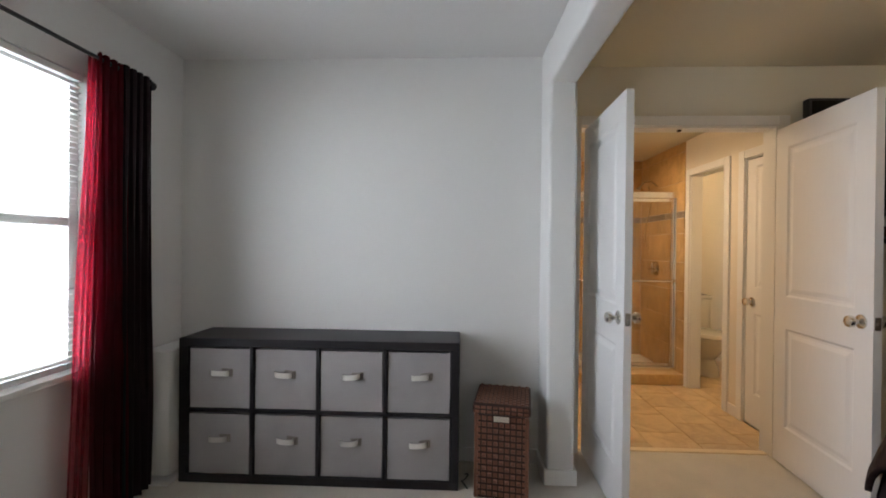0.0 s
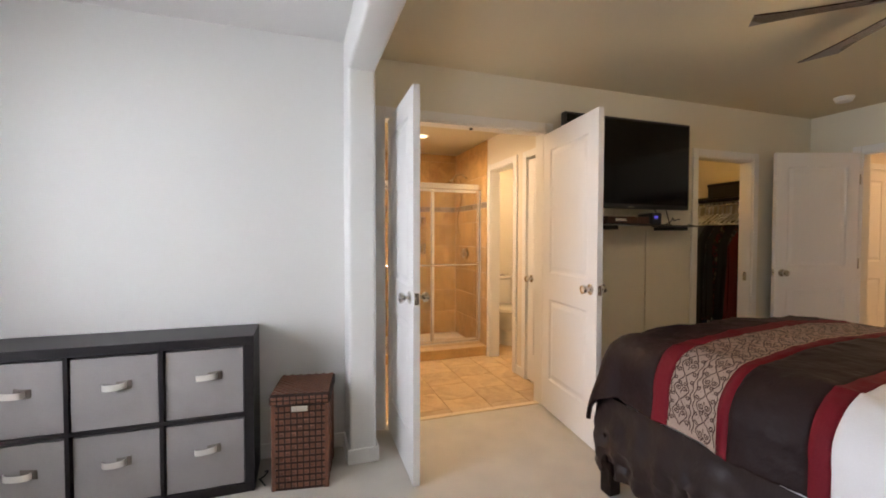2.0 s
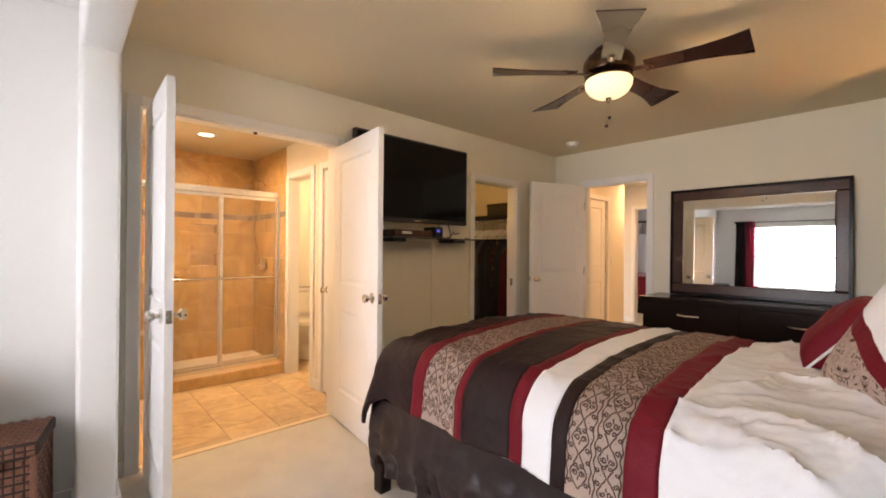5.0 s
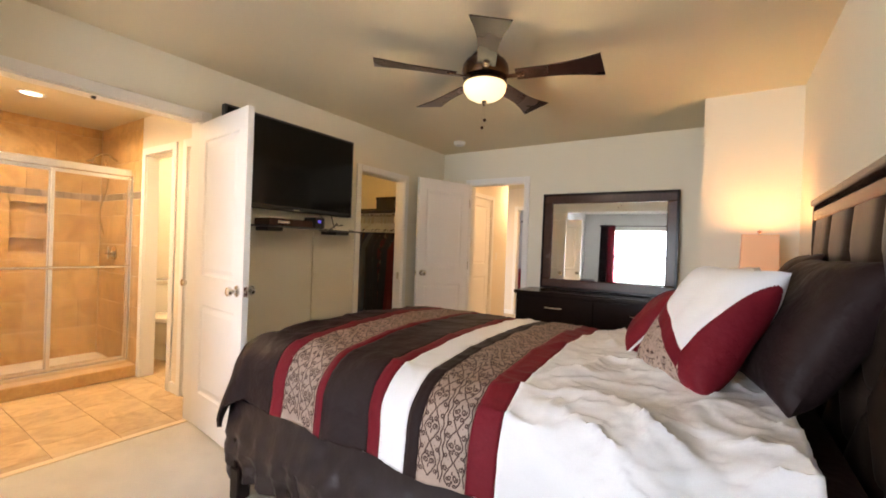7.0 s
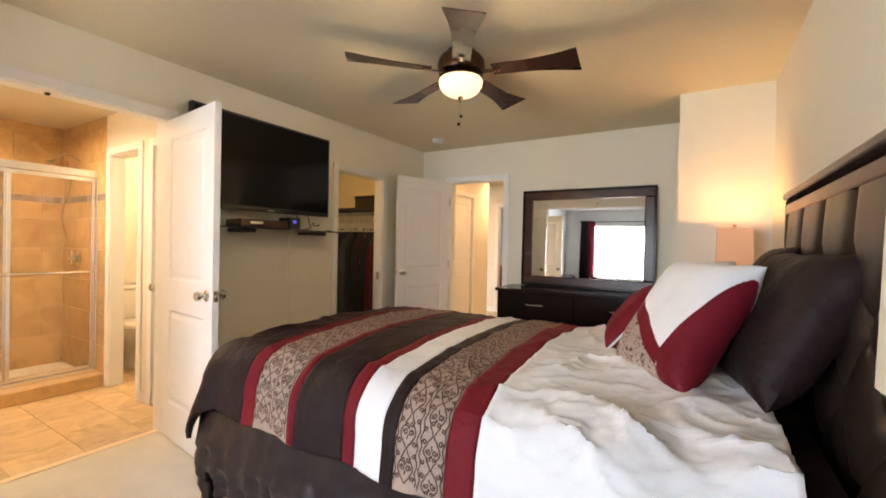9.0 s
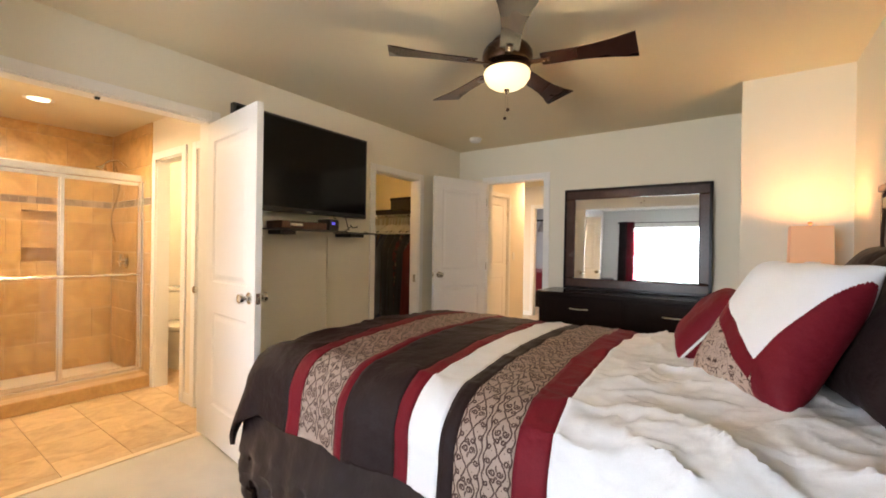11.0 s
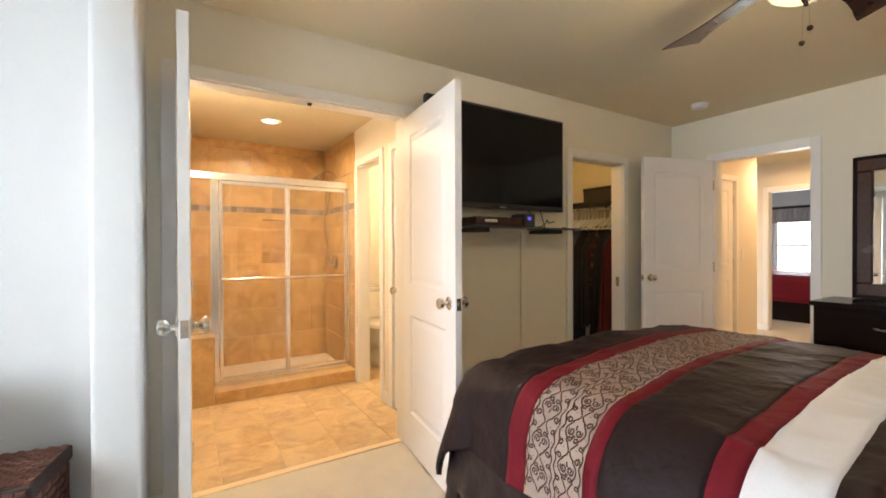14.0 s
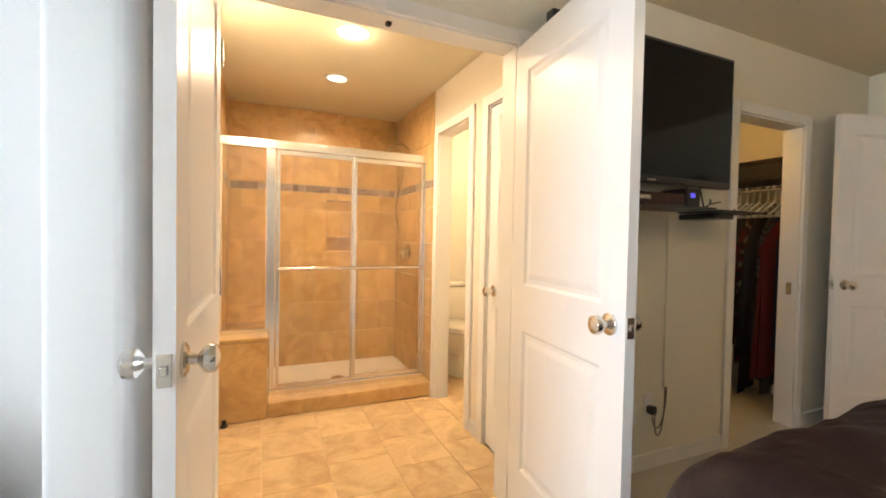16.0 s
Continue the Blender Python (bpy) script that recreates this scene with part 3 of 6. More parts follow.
rod = thing("curtain_rod", (XW + 0.09, -1.52, 2.13), "thin black metal curtain rod with finials", "curtain rod")
bm = bmesh.new()
tube(bm, (XW + 0.09, -2.72, 2.13), (XW + 0.09, -0.57, 2.13), 0.009, seg=12)
part("rod", bm, BLACKPLASTIC, rod, smooth=True)
for y, s in ((-2.72, -1), (-0.57, 1)):
    bm = bmesh.new()
    lathe(bm, [(0.009, 0), (0.014, 0.005), (0.024, 0.03), (0.022, 0.045), (0.0, 0.05)], look((XW + 0.09, y, 2.13), (XW + 0.09, y - s, 2.13)), 14)
    part("finial", bm, BLACKPLASTIC, rod, smooth=True)
    bm = bmesh.new()
    box(bm, (XW, y - s * 0.06 - 0.008, 2.118), (XW + 0.09, y - s * 0.06 + 0.008, 2.134), 0.002)
    part("bracket", bm, BLACKPLASTIC, rod)
# one red fabric: outer_panel has the unlit part's shade in its colour
for ya, yb, g in ((-0.90, -0.62, 1), (-2.66, -2.40, -1)):
    cu = thing("curtain", (XW + 0.09, (ya + yb) / 2, 0.02), "red curtain with its shaded outer half coloured near black and a sheer inner edge", "curtain", "window curtains")
    w = yb - ya
    if g > 0:
        curtain(cu, "outer_panel", XW + 0.10, -0.735, -0.555, 0.02, 2.155, 4, 0.030, CURTAINSHADE, "outer part of the red curtain, coloured dark for the shade before the wall", seed=0.4)
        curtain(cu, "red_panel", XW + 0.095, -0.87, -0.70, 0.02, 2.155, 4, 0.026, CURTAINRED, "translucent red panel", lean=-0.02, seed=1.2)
        curtain(cu, "sheer_edge", XW + 0.085, -0.90, -0.82, 0.03, 2.14, 3, 0.012, SHEERPINK, "thin see-through red edge", lean=-0.10, seed=2.0)
    else:
        curtain(cu, "outer_panel", XW + 0.10, ya, ya + w * 0.55, 0.02, 2.155, 4, 0.030, CURTAINSHADE, "outer part of the red curtain, coloured dark for the shade before the wall", seed=0.9)
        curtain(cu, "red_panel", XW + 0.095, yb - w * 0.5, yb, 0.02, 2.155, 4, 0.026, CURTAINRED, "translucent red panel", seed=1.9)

# ---------------------------------------------------------------- doors


def knob(parent, m, side):
    """A round knob with its rose on a door's face; side is +1 or -1 along the door's thickness."""
    bm = bmesh.new()
    mm = m @ Matrix.Rotation(radians(-90 * side), 4, "X")
    lathe(bm, [(0.0, 0.0), (0.033, 0.0), (0.033, 0.005), (0.026, 0.009), (0.012, 0.011), (0.011, 0.026), (0.018, 0.031), (0.027, 0.038), (0.029, 0.048), (0.026, 0.058), (0.016, 0.064), (0.0, 0.066)], mm, 22)
    part("knob", bm, CHROME, parent, "brushed nickel knob", smooth=True)


def door(name, hinge, angle, w, label, knobs=True, z0=0.012, top=2.035, knob_z=0.965):
    """A hinged two-panel leaf: it runs from the hinge along the given angle."""
    ob = thing(name, (hinge[0], hinge[1], 0), label, "door")
    m = Matrix.Translation((hinge[0], hinge[1], 0)) @ Matrix.Rotation(radians(angle), 4, "Z")
    T, st = 0.0175, 0.105
    if w < 0.5:
        st = 0.09
    p1, p2 = (0.24, 0.83), (1.02, 1.91)
    bm = bmesh.new()
    for lo, hi in (((0, -T, z0), (st, T, top)), ((w - st, -T, z0), (w, T, top)), ((st, -T, z0), (w - st, T, p1[0])),
                   ((st, -T, p1[1]), (w - st, T, p2[0])), ((st, -T, p2[1]), (w - st, T, top))):
        box(bm, lo, hi)
    bmesh.ops.remove_doubles(bm, verts=bm.verts, dist=0.0001)
    bmesh.ops.transform(bm, verts=bm.verts, matrix=m)
    part("slab", bm, DOORPAINT, ob)
    for za, zb in (p1, p2):
        bm = bmesh.new()
        for s in (-1, 1):
            # sloped moulding and raised field
            loops = []
            for ins, d in ((0.0, T - 0.0005), (0.012, T - 0.007), (0.026, T - 0.007), (0.05, T - 0.002)):
                loops.append([bm.verts.new((x, s * d, z)) for x, z in ((st + ins, za + ins), (w - st - ins, za + ins), (w - st - ins, zb - ins), (st + ins, zb - ins))])
            for a, b in zip(loops[:-1], loops[1:]):
                for k in range(4):
                    bm.faces.new((a[k], a[(k + 1) % 4], b[(k + 1) % 4], b[k]))
            bm.faces.new(loops[-1])
        bmesh.ops.transform(bm, verts=bm.verts, matrix=m)
        part("panel", bm, DOORPAINT, ob, "moulded raised panel")
    if knobs:
        for s in (-1, 1):
            knob(ob, m @ Matrix.Translation((w - 0.065, s * T, knob_z)), s)
        bm = bmesh.new()
        box(bm, (w - 0.002, -0.012, knob_z - 0.03), (w + 0.002, 0.012, knob_z + 0.03), 0.001, m)
        box(bm, (w, -0.006, knob_z - 0.009), (w + 0.009, 0.006, knob_z + 0.009), 0.002, m)
        part("latch_plate", bm, CHROME, ob, "nickel latch plate")
    for z in (0.25, 1.05, 1.80):
        bm = bmesh.new()
        tube(bm, m @ Vector((-0.006, 0.018, z - 0.045)), m @ Vector((-0.006, 0.018, z + 0.045)), 0.007, seg=10)
        box(bm, (-0.002, -0.014, z - 0.045), (0.0008, 0.016, z + 0.045), 0, m)
        part("hinge", bm, CHROME, ob, "nickel hinge")
    return ob


LEAF = 0.705
door("door_1", (DL + 0.042, -0.024), -91.0, 0.695, "white two-panel door leaf, open, edge towards the room")
door("door_2", (DR - 0.004, -0.022), -96.3, LEAF, "white two-panel door leaf standing open in front of the television")
door("door_3", (XF - 0.025, -0.385), 161.0, 0.735, "white two-panel bedroom door, swung wide open")
door("door_4", (BX + 0.02, 0.127), 90, 0.417, "narrow white two-panel linen closet door, closed", top=1.965, knob_z=0.915)
door("door_5", (4.515, 0.124), 180, 0.755, "white two-panel hall door, closed", knobs=False)
bm = bmesh.new()
box(bm, (CL1 - 0.0155, 0.03, 0.88), (CL1 - 0.0125, 0.06, 0.96), 0)
tagged(finish("strike_plate", bm, CHROME), "small nickel strike plate on the closet jamb", "strike plate")

# ---------------------------------------------------------------- alcove furniture
SX0, SX1, SY0, SY1, SH = -3.49, -1.965, -0.475, -0.166, 0.785
shelf = thing("cube_shelf", ((SX0 + SX1) / 2, (SY0 + SY1) / 2, 0), "black-brown eight-cube shelf unit with fabric bins", "shelf unit")
E_ = 0.045
slab("top", (SX0, SY0, SH - E_), (SX1, SY1, SH), BLACKWOOD, shelf, 0.003)
slab("bottom", (SX0, SY0, 0.0), (SX1, SY1, E_), BLACKWOOD, shelf, 0.003)
slab("side", (SX0, SY0, E_), (SX0 + E_, SY1, SH - E_), BLACKWOOD, shelf, 0.002)
slab("side", (SX1 - E_, SY0, E_), (SX1, SY1, SH - E_), BLACKWOOD, shelf, 0.002)
cw = (SX1 - SX0 - 2 * E_ - 3 * 0.018) / 4
ch = (SH - 2 * E_ - 0.018) / 2
slab("shelf_board", (SX0 + E_, SY0 + 0.004, E_ + ch), (SX1 - E_, SY1, E_ + ch + 0.018), BLACKWOOD, shelf, 0.001)
for k in range(3):
    x = SX0 + E_ + cw * (k + 1) + 0.018 * k
    for z in (E_, E_ + ch + 0.018):
        slab("divider", (x, SY0 + 0.004, z), (x + 0.018, SY1, z + ch), BLACKWOOD, shelf, 0.001)
slab("back", (SX0 + E_, SY1 - 0.006, E_), (SX1 - E_, SY1, SH - E_), BLACKWOOD, shelf)


def fabric_bin(x, z, k):
    w, h = cw - 0.012, ch - 0.014
    ob = thing("storage_bin", (x + w / 2, SY0 + 0.15, z), "grey fabric storage bin with a pale strap handle", "storage bin", "bins in the cube shelf")
    bm = bmesh.new()
    n1 = 10
    y0 = SY0 + 0.014 + 0.004 * (k % 3)
    grid = [[bm.verts.new((x + w * i / n1, y0 + 0.006 * noise.noise((i * 0.45 + k * 3.1, j * 0.4, k)) - 0.006 * math.sin(math.pi * i / n1) * math.sin(math.pi * j / n1),
                           z + h * j / n1 - 0.006 * (j / n1) * abs(noise.noise((i * 0.5, k * 2.7, 1))))) for i in range(n1 + 1)] for j in range(n1 + 1)]
    for j in range(n1):
        for i in range(n1):
            bm.faces.new((grid[j][i], grid[j][i + 1], grid[j + 1][i + 1], grid[j + 1][i]))
    rim = [grid[0][i] for i in range(n1 + 1)] + [grid[j][n1] for j in range(1, n1 + 1)] + [grid[n1][i] for i in range(n1 - 1, -1, -1)] + [grid[j][0] for j in range(n1 - 1, 0, -1)]
    back = [bm.verts.new((v.co.x, SY1 - 0.03, v.co.z)) for v in rim]
    for i in range(len(rim)):
        bm.faces.new((rim[i], rim[(i + 1) % len(rim)], back[(i + 1) % len(rim)], back[i]))
    part("fabric_box", bm, FABRICBIN, ob, smooth=True)
    # strap handle bowed out from the front, and a flat dark strip as its cast shadow
    cx, cz = x + w * (0.50 + 0.03 * math.sin(k * 2.1)), z + h * 0.60
    for nm, mt, off, hh in (("handle", STRAP, 0.0, 0.014), ("handle_shadow", SHADECORD, -0.002, 0.020)):
        bm = bmesh.new()
        prev = None
        for i in range(11):
            a = math.pi * i / 10
            if nm == "handle":
                px, py = cx - 0.048 * math.cos(a), y0 - 0.008 - 0.030 * math.sin(a) ** 0.6
            else:
                px, py = cx + 0.035 - 0.06 * math.cos(a) * 0.5, y0 - 0.007 - 0.004 * math.sin(a)
            dz = 0.004 * math.sin(k * 1.7 + i * 0.3)
            cur = [bm.verts.new((px, py, cz - hh + dz)), bm.verts.new((px, py, cz + hh + dz)), bm.verts.new((px, py + 0.003, cz + hh + dz)), bm.verts.new((px, py + 0.003, cz - hh + dz))]
            if prev:
                for q in range(4):
                    bm.faces.new((prev[q], prev[(q + 1) % 4], cur[(q + 1) % 4], cur[q]))
            prev = cur
        part(nm, bm, mt, ob, "pale webbing strap" if nm == "handle" else "", smooth=True)


k = 0
for row in range(2):
    for col in range(4):
        fabric_bin(SX0 + E_ + 0.006 + col * (cw + 0.018), E_ + 0.001 + row * (ch + 0.018), k)
        k += 1

# white plastic panel heater beside the shelf
bm = bmesh.new()
box(bm, (-3.685, -0.50, 0.03), (-3.525, -0.22, 0.72), 0.03)
wh = thing("tower_heater", (-3.585, -0.36, 0), "white plastic tower heater beside the shelf", "heater")
part("body", bm, WHITEPLASTIC, wh, smooth=True)
slab("foot", (-3.69, -0.53, 0.0), (-3.51, -0.20, 0.03), WHITEPLASTIC, wh, 0.01)


def weave_side(bm, origin, du, w, z0, z1, nrm):
    """Over-and-under wicker on one side of the hamper."""
    rows, cols = max(2, round((z1 - z0) / 0.033)), 9
    rh, cwid = (z1 - z0) / rows, w / cols
    for j in range(rows):
        for i in range(cols):
            proud = 0.006 if (i + j) % 2 else 0.001
            a = Vector(origin) + Vector(du) * (cwid * (i + 0.10)) + Vector((0, 0, z0 + rh * (j + 0.14)))
            b = Vector(origin) + Vector(du) * (cwid * (i + 0.90)) + Vector((0, 0, z0 + rh * (j + 0.86)))
            mid = (a + b) / 2 + Vector(nrm) * proud
            n0 = Vector(nrm) * 0.001
            c0, c1 = a + n0, Vector((b.x, b.y, a.z)) + n0
            c2, c3 = b + n0, Vector((a.x, a.y, b.z)) + n0
            hm = Vector(nrm) * proud
            q0, q1 = a.lerp(b, 0.18), a.lerp(b, 0.82)
            t0, t1 = Vector((q0.x, q0.y, a.z + rh * 0.2)) + hm, Vector((q1.x, q1.y, a.z + rh * 0.2)) + hm
            t2, t3 = Vector((q1.x, q1.y, b.z - rh * 0.2)) + hm, Vector((q0.x, q0.y, b.z - rh * 0.2)) + hm
            lo = [bm.verts.new(v) for v in (c0, c1, c2, c3)]
            hi = [bm.verts.new(v) for v in (t0, t1, t2, t3)]
            bm.faces.new(hi)
            for q in range(4):
                bm.faces.new((lo[q], lo[(q + 1) % 4], hi[(q + 1) % 4], hi[q]))


HX0, HX1, HY0, HY1, HZ = -1.865, -1.585, -0.545, -0.24, 0.49
ham = thing("wicker_hamper", ((HX0 + HX1) / 2, (HY0 + HY1) / 2, 0), "brown woven wicker hamper with a lid and small label plate", "hamper")
slab("lining", (HX0 + 0.008, HY0 + 0.008, 0.0), (HX1 - 0.008, HY1 - 0.008, HZ - 0.06), WICKERDARK, ham)
for nm, org, du, w, nr in (("front_weave", (HX0 + 0.006, HY0 + 0.006, 0), (1, 0, 0), HX1 - HX0 - 0.012, (0, -1, 0)), ("side_weave", (HX1 - 0.006, HY0 + 0.006, 0), (0, 1, 0), HY1 - HY0 - 0.012, (1, 0, 0)),
                       ("side_weave", (HX0 + 0.006, HY0 + 0.006, 0), (0, 1, 0), HY1 - HY0 - 0.012, (-1, 0, 0)), ("back_weave", (HX0 + 0.006, HY1 - 0.006, 0), (1, 0, 0), HX1 - HX0 - 0.012, (0, 1, 0))):
    bm = bmesh.new()
    weave_side(bm, org, du, w, 0.01, HZ - 0.06, nr)
    part(nm, bm, WICKER, ham)
for x in (HX0, HX1 - 0.02):
    for y in (HY0, HY1 - 0.02):
        slab("corner_post", (x, y, 0), (x + 0.02, y + 0.02, HZ - 0.055), WICKER, ham, 0.006)
bm = bmesh.new()
box(bm, (HX0 - 0.008, HY0 - 0.008, HZ - 0.055), (HX1 + 0.008, HY1 + 0.008, HZ), 0.010)
lid = part("lid", bm, WICKERDARK, ham, "woven lid")
bm = bmesh.new()
weave_side(bm, (HX0 + 0.0, HY0 - 0.0075, 0), (1, 0, 0), HX1 - HX0, HZ - 0.05, HZ - 0.006, (0, -1, 0))
for j in range(16):
    for i in range(13):
        x, y = HX0 + 0.002 + i * 0.0213, HY0 + 0.004 + j * 0.0186
        box(bm, (x + 0.002, y + 0.003, HZ - 0.002), (x + 0.0195, y + 0.0155, HZ + (0.006 if (i + j) % 2 else 0.002)))
part("lid_weave", bm, WICKER, lid)
bm = bmesh.new()
box(bm, (-1.765, HY0 - 0.015, HZ - 0.085), (-1.685, HY0 - 0.006, HZ - 0.055), 0.003)
part("label_plate", bm, CHROME, ham, "small bright metal label plate")
ham.rotation_euler = (0, 0, radians(-9))
bm = bmesh.new()
pipe(bm, [(-1.93 + 0.02 * math.sin(i), -0.33 - 0.02 * i, 0.012 + 0.02 * abs(math.sin(i * 0.9))) for i in range(8)], 0.004, 6)
tagged(finish("power_cord", bm, BLACKPLASTIC, True), "dark power cord lying on the carpet", "cable")

# ---------------------------------------------------------------- television wall
TX0, TX1, TZ0, TZ1 = 0.10, 1.315, 1.505, 2.205
tv = thing("television", ((TX0 + TX1) / 2, -0.06, TZ0), "large black flat television mounted on the wall", "television")
slab("casing", (TX0, -0.105, TZ0), (TX1, -0.055, TZ1), BLACKPLASTIC, tv, 0.006)
slab("screen", (TX0 + 0.018, -0.1085, TZ0 + 0.035), (TX1 - 0.018, -0.104, TZ1 - 0.018), SCREEN, tv)
slab("wall_bracket", (0.45, -0.057, 1.65), (0.95, -0.001, 2.05), BLACKPLASTIC, tv, 0.004)
slab("badge", (0.68, -0.1085, TZ0 + 0.008), (0.74, -0.105, TZ0 + 0.016), CHROME, tv)

ws = thing("wall_shelf", (0.85, -0.1, 1.36), "two-arm black glass shelf bracket under the television", "wall shelf")
slab("glass_plate", (0.33, -0.27, 1.372), (0.96, -0.03, 1.380), BLACKPLASTIC, ws, 0.002)
slab("bracket", (0.42, -0.16, 1.34), (0.55, -0.001, 1.370), BLACKPLASTIC, ws, 0.004)
ws2 = thing("wall_shelf", (1.15, -0.1, 1.34), "small black wall shelf under the television", "wall shelf")
slab("glass_plate", (1.0, -0.27, 1.365), (1.34, -0.03, 1.373), BLACKPLASTIC, ws2, 0.002)
slab("bracket", (1.05, -0.20, 1.335), (1.20, -0.001, 1.363), BLACKPLASTIC, ws2, 0.004)
dv = thing("cable_box", (0.56, -0.15, 1.381), "dark slim cable box on the wall shelf", "media box")
slab("case", (0.37, -0.25, 1.381), (0.76, -0.06, 1.435), BROWNFRAME, dv, 0.006)
slab("display", (0.44, -0.2525, 1.400), (0.54, -0.2505, 1.418), CHROME, dv)
dv2 = thing("media_player", (0.86, -0.15, 1.381), "small black media box with a blue indicator", "media box")
slab("case", (0.80, -0.23, 1.381), (0.90, -0.08, 1.47), BLACKPLASTIC, dv2, 0.01)
slab("indicator", (0.825, -0.2325, 1.425), (0.855, -0.2305, 1.445), glow("blue_led", (0.12, 0.10, 0.9), 1.2), dv2)
cb = thing("cable", (1.15, -0.1, 1.38), "loose black cables on the shelf and hanging from the set", "cable")
for pts in ([(1.02 + 0.02 * i, -0.14 - 0.02 * math.sin(i * 0.8), 1.38 + 0.012 * i * (1 if i < 6 else 0.5)) for i in range(9)],
            [(1.08 + 0.006 * i, -0.09, 1.52 - 0.016 * i) for i in range(9)], [(1.2 + 0.03 * i, -0.2 + 0.01 * i, 1.385 - 0.003 * i) for i in range(8)],
            [(0.93 + 0.008 * i, -0.10 - 0.03 * math.sin(i * 0.5), 1.52 - 0.017 * i) for i in range(8)]):
    bm = bmesh.new()
    pipe(bm, pts, 0.004, 6)
    part("strand", bm, BLACKPLASTIC, cb, smooth=True)
cc = thing("cable_raceway", (0.975, -0.01, 0.45), "painted cable cover running down the wall", "cable cover")
slab("cover", (0.963, -0.012, 0.42), (0.987, -0.0005, 1.345), PAINT_CREAM, cc, 0.003)
ol = thing("wall_outlet", (0.86, -0.003, 0.35), "white wall outlet with a black plug", "outlet")
slab("plate", (0.825, -0.006, 0.29), (0.895, -0.0005, 0.405), WHITEPLASTIC, ol, 0.002)
slab("plug", (0.842, -0.045, 0.305), (0.880, -0.006, 0.345), BLACKPLASTIC, ol, 0.006)
bm = bmesh.new()
pipe(bm, [(0.862 + 0.115 * math.sin(i / 12 * math.pi / 2) ** 2, -0.03 + 0.001 * i, 0.31 - 0.10 * math.sin(i / 12 * math.pi) + 0.12 * (i / 12) ** 3) for i in range(13)], 0.0035, 6)
pipe(bm, [(0.868 + 0.10 * math.sin(i / 12 * math.pi / 2) ** 2, -0.04 + 0.002 * i, 0.31 - 0.14 * math.sin(i / 12 * math.pi) + 0.12 * (i / 12) ** 3) for i in range(13)], 0.0035, 6)
part("cord", bm, SHADECORD, ol, smooth=True)

o2 = thing("wall_outlet", (0.74, -0.003, 0.31), "white double wall outlet low on the wall", "outlet")
slab("plate", (0.703, -0.006, 0.255), (0.777, -0.0005, 0.372), WHITEPLASTIC, o2, 0.002)
for z in (0.285, 0.335):
    slab("socket", (0.723, -0.0085, z - 0.014), (0.757, -0.0062, z + 0.014), TRIM, o2, 0.001)
    for x in (0.733, 0.745):
        slab("slot", (x, -0.0092, z - 0.006), (x + 0.002, -0.0086, z + 0.006), BLACKPLASTIC, o2)

sd = thing("smoke_detector", (2.52, -0.51, 2.44), "round white smoke detector on the ceiling", "smoke detector")
bm = bmesh.new()
lathe(bm, [(0.065, 0.0), (0.067, -0.012), (0.060, -0.016), (0.056, -0.034), (0.048, -0.040), (0.0, -0.040)], Matrix.Translation((2.52, -0.51, H)), 28)
part("body", bm, WHITEPLASTIC, sd, smooth=True)

# ---------------------------------------------------------------- ceiling fan
FX, FY = 0.777, -1.762
fan = thing("ceiling_fan", (FX, FY, H), "five-blade bronze ceiling fan with a lit glass bowl", "ceiling fan")
FM = Matrix.Translation((FX, FY, 0.0))
bm = bmesh.new()
lathe(bm, [(0.0, 2.44), (0.075, 2.44), (0.085, 2.425), (0.070, 2.405), (0.065, 2.40), (0.12, 2.392), (0.138, 2.365), (0.142, 2.33), (0.134, 2.296), (0.10, 2.284), (0.085, 2.27), (0.0, 2.27)], FM, 36)
part("motor_housing", bm, BRONZE, fan, smooth=True)
bm = bmesh.new()
lathe(bm, [(0.0, 2.285), (0.085, 2.283), (0.122, 2.276), (0.131, 2.266), (0.124, 2.258), (0.0, 2.258)], FM, 36)
part("light_fitter", bm, BRONZE, fan, smooth=True)
bm = bmesh.new()
lathe(bm, [(0.124, 2.260), (0.130, 2.246), (0.126, 2.22), (0.108, 2.19), (0.078, 2.17), (0.04, 2.161), (0.0, 2.160)], FM, 36)
bowl = part("glass_bowl", bm, BULB, fan, "frosted lit glass bowl", smooth=True, shadow=False)
bm = bmesh.new()
lathe(bm, [(0.0, 2.16), (0.016, 2.157), (0.014, 2.147), (0.008, 2.140), (0.007, 2.130), (0.0, 2.126)], FM, 14)
part("finial", bm, BRONZE, fan, smooth=True)
for dx, dz in ((0.02, 2.012), (-0.015, 2.045)):
    bm = bmesh.new()
    tube(bm, (FX + dx, FY + dx, dz), (FX + dx * 0.6, FY + dx * 0.6, 2.16), 0.0012, seg=5)
    part("pull_chain", bm, CHROME, fan)
    bm = bmesh.new()
    bmesh.ops.create_uvsphere(bm, u_segments=10, v_segments=8, radius=0.010, matrix=Matrix.Translation((FX + dx, FY + dx, dz - 0.008)))
    part("pull_knob", bm, BRONZE, fan, smooth=True)
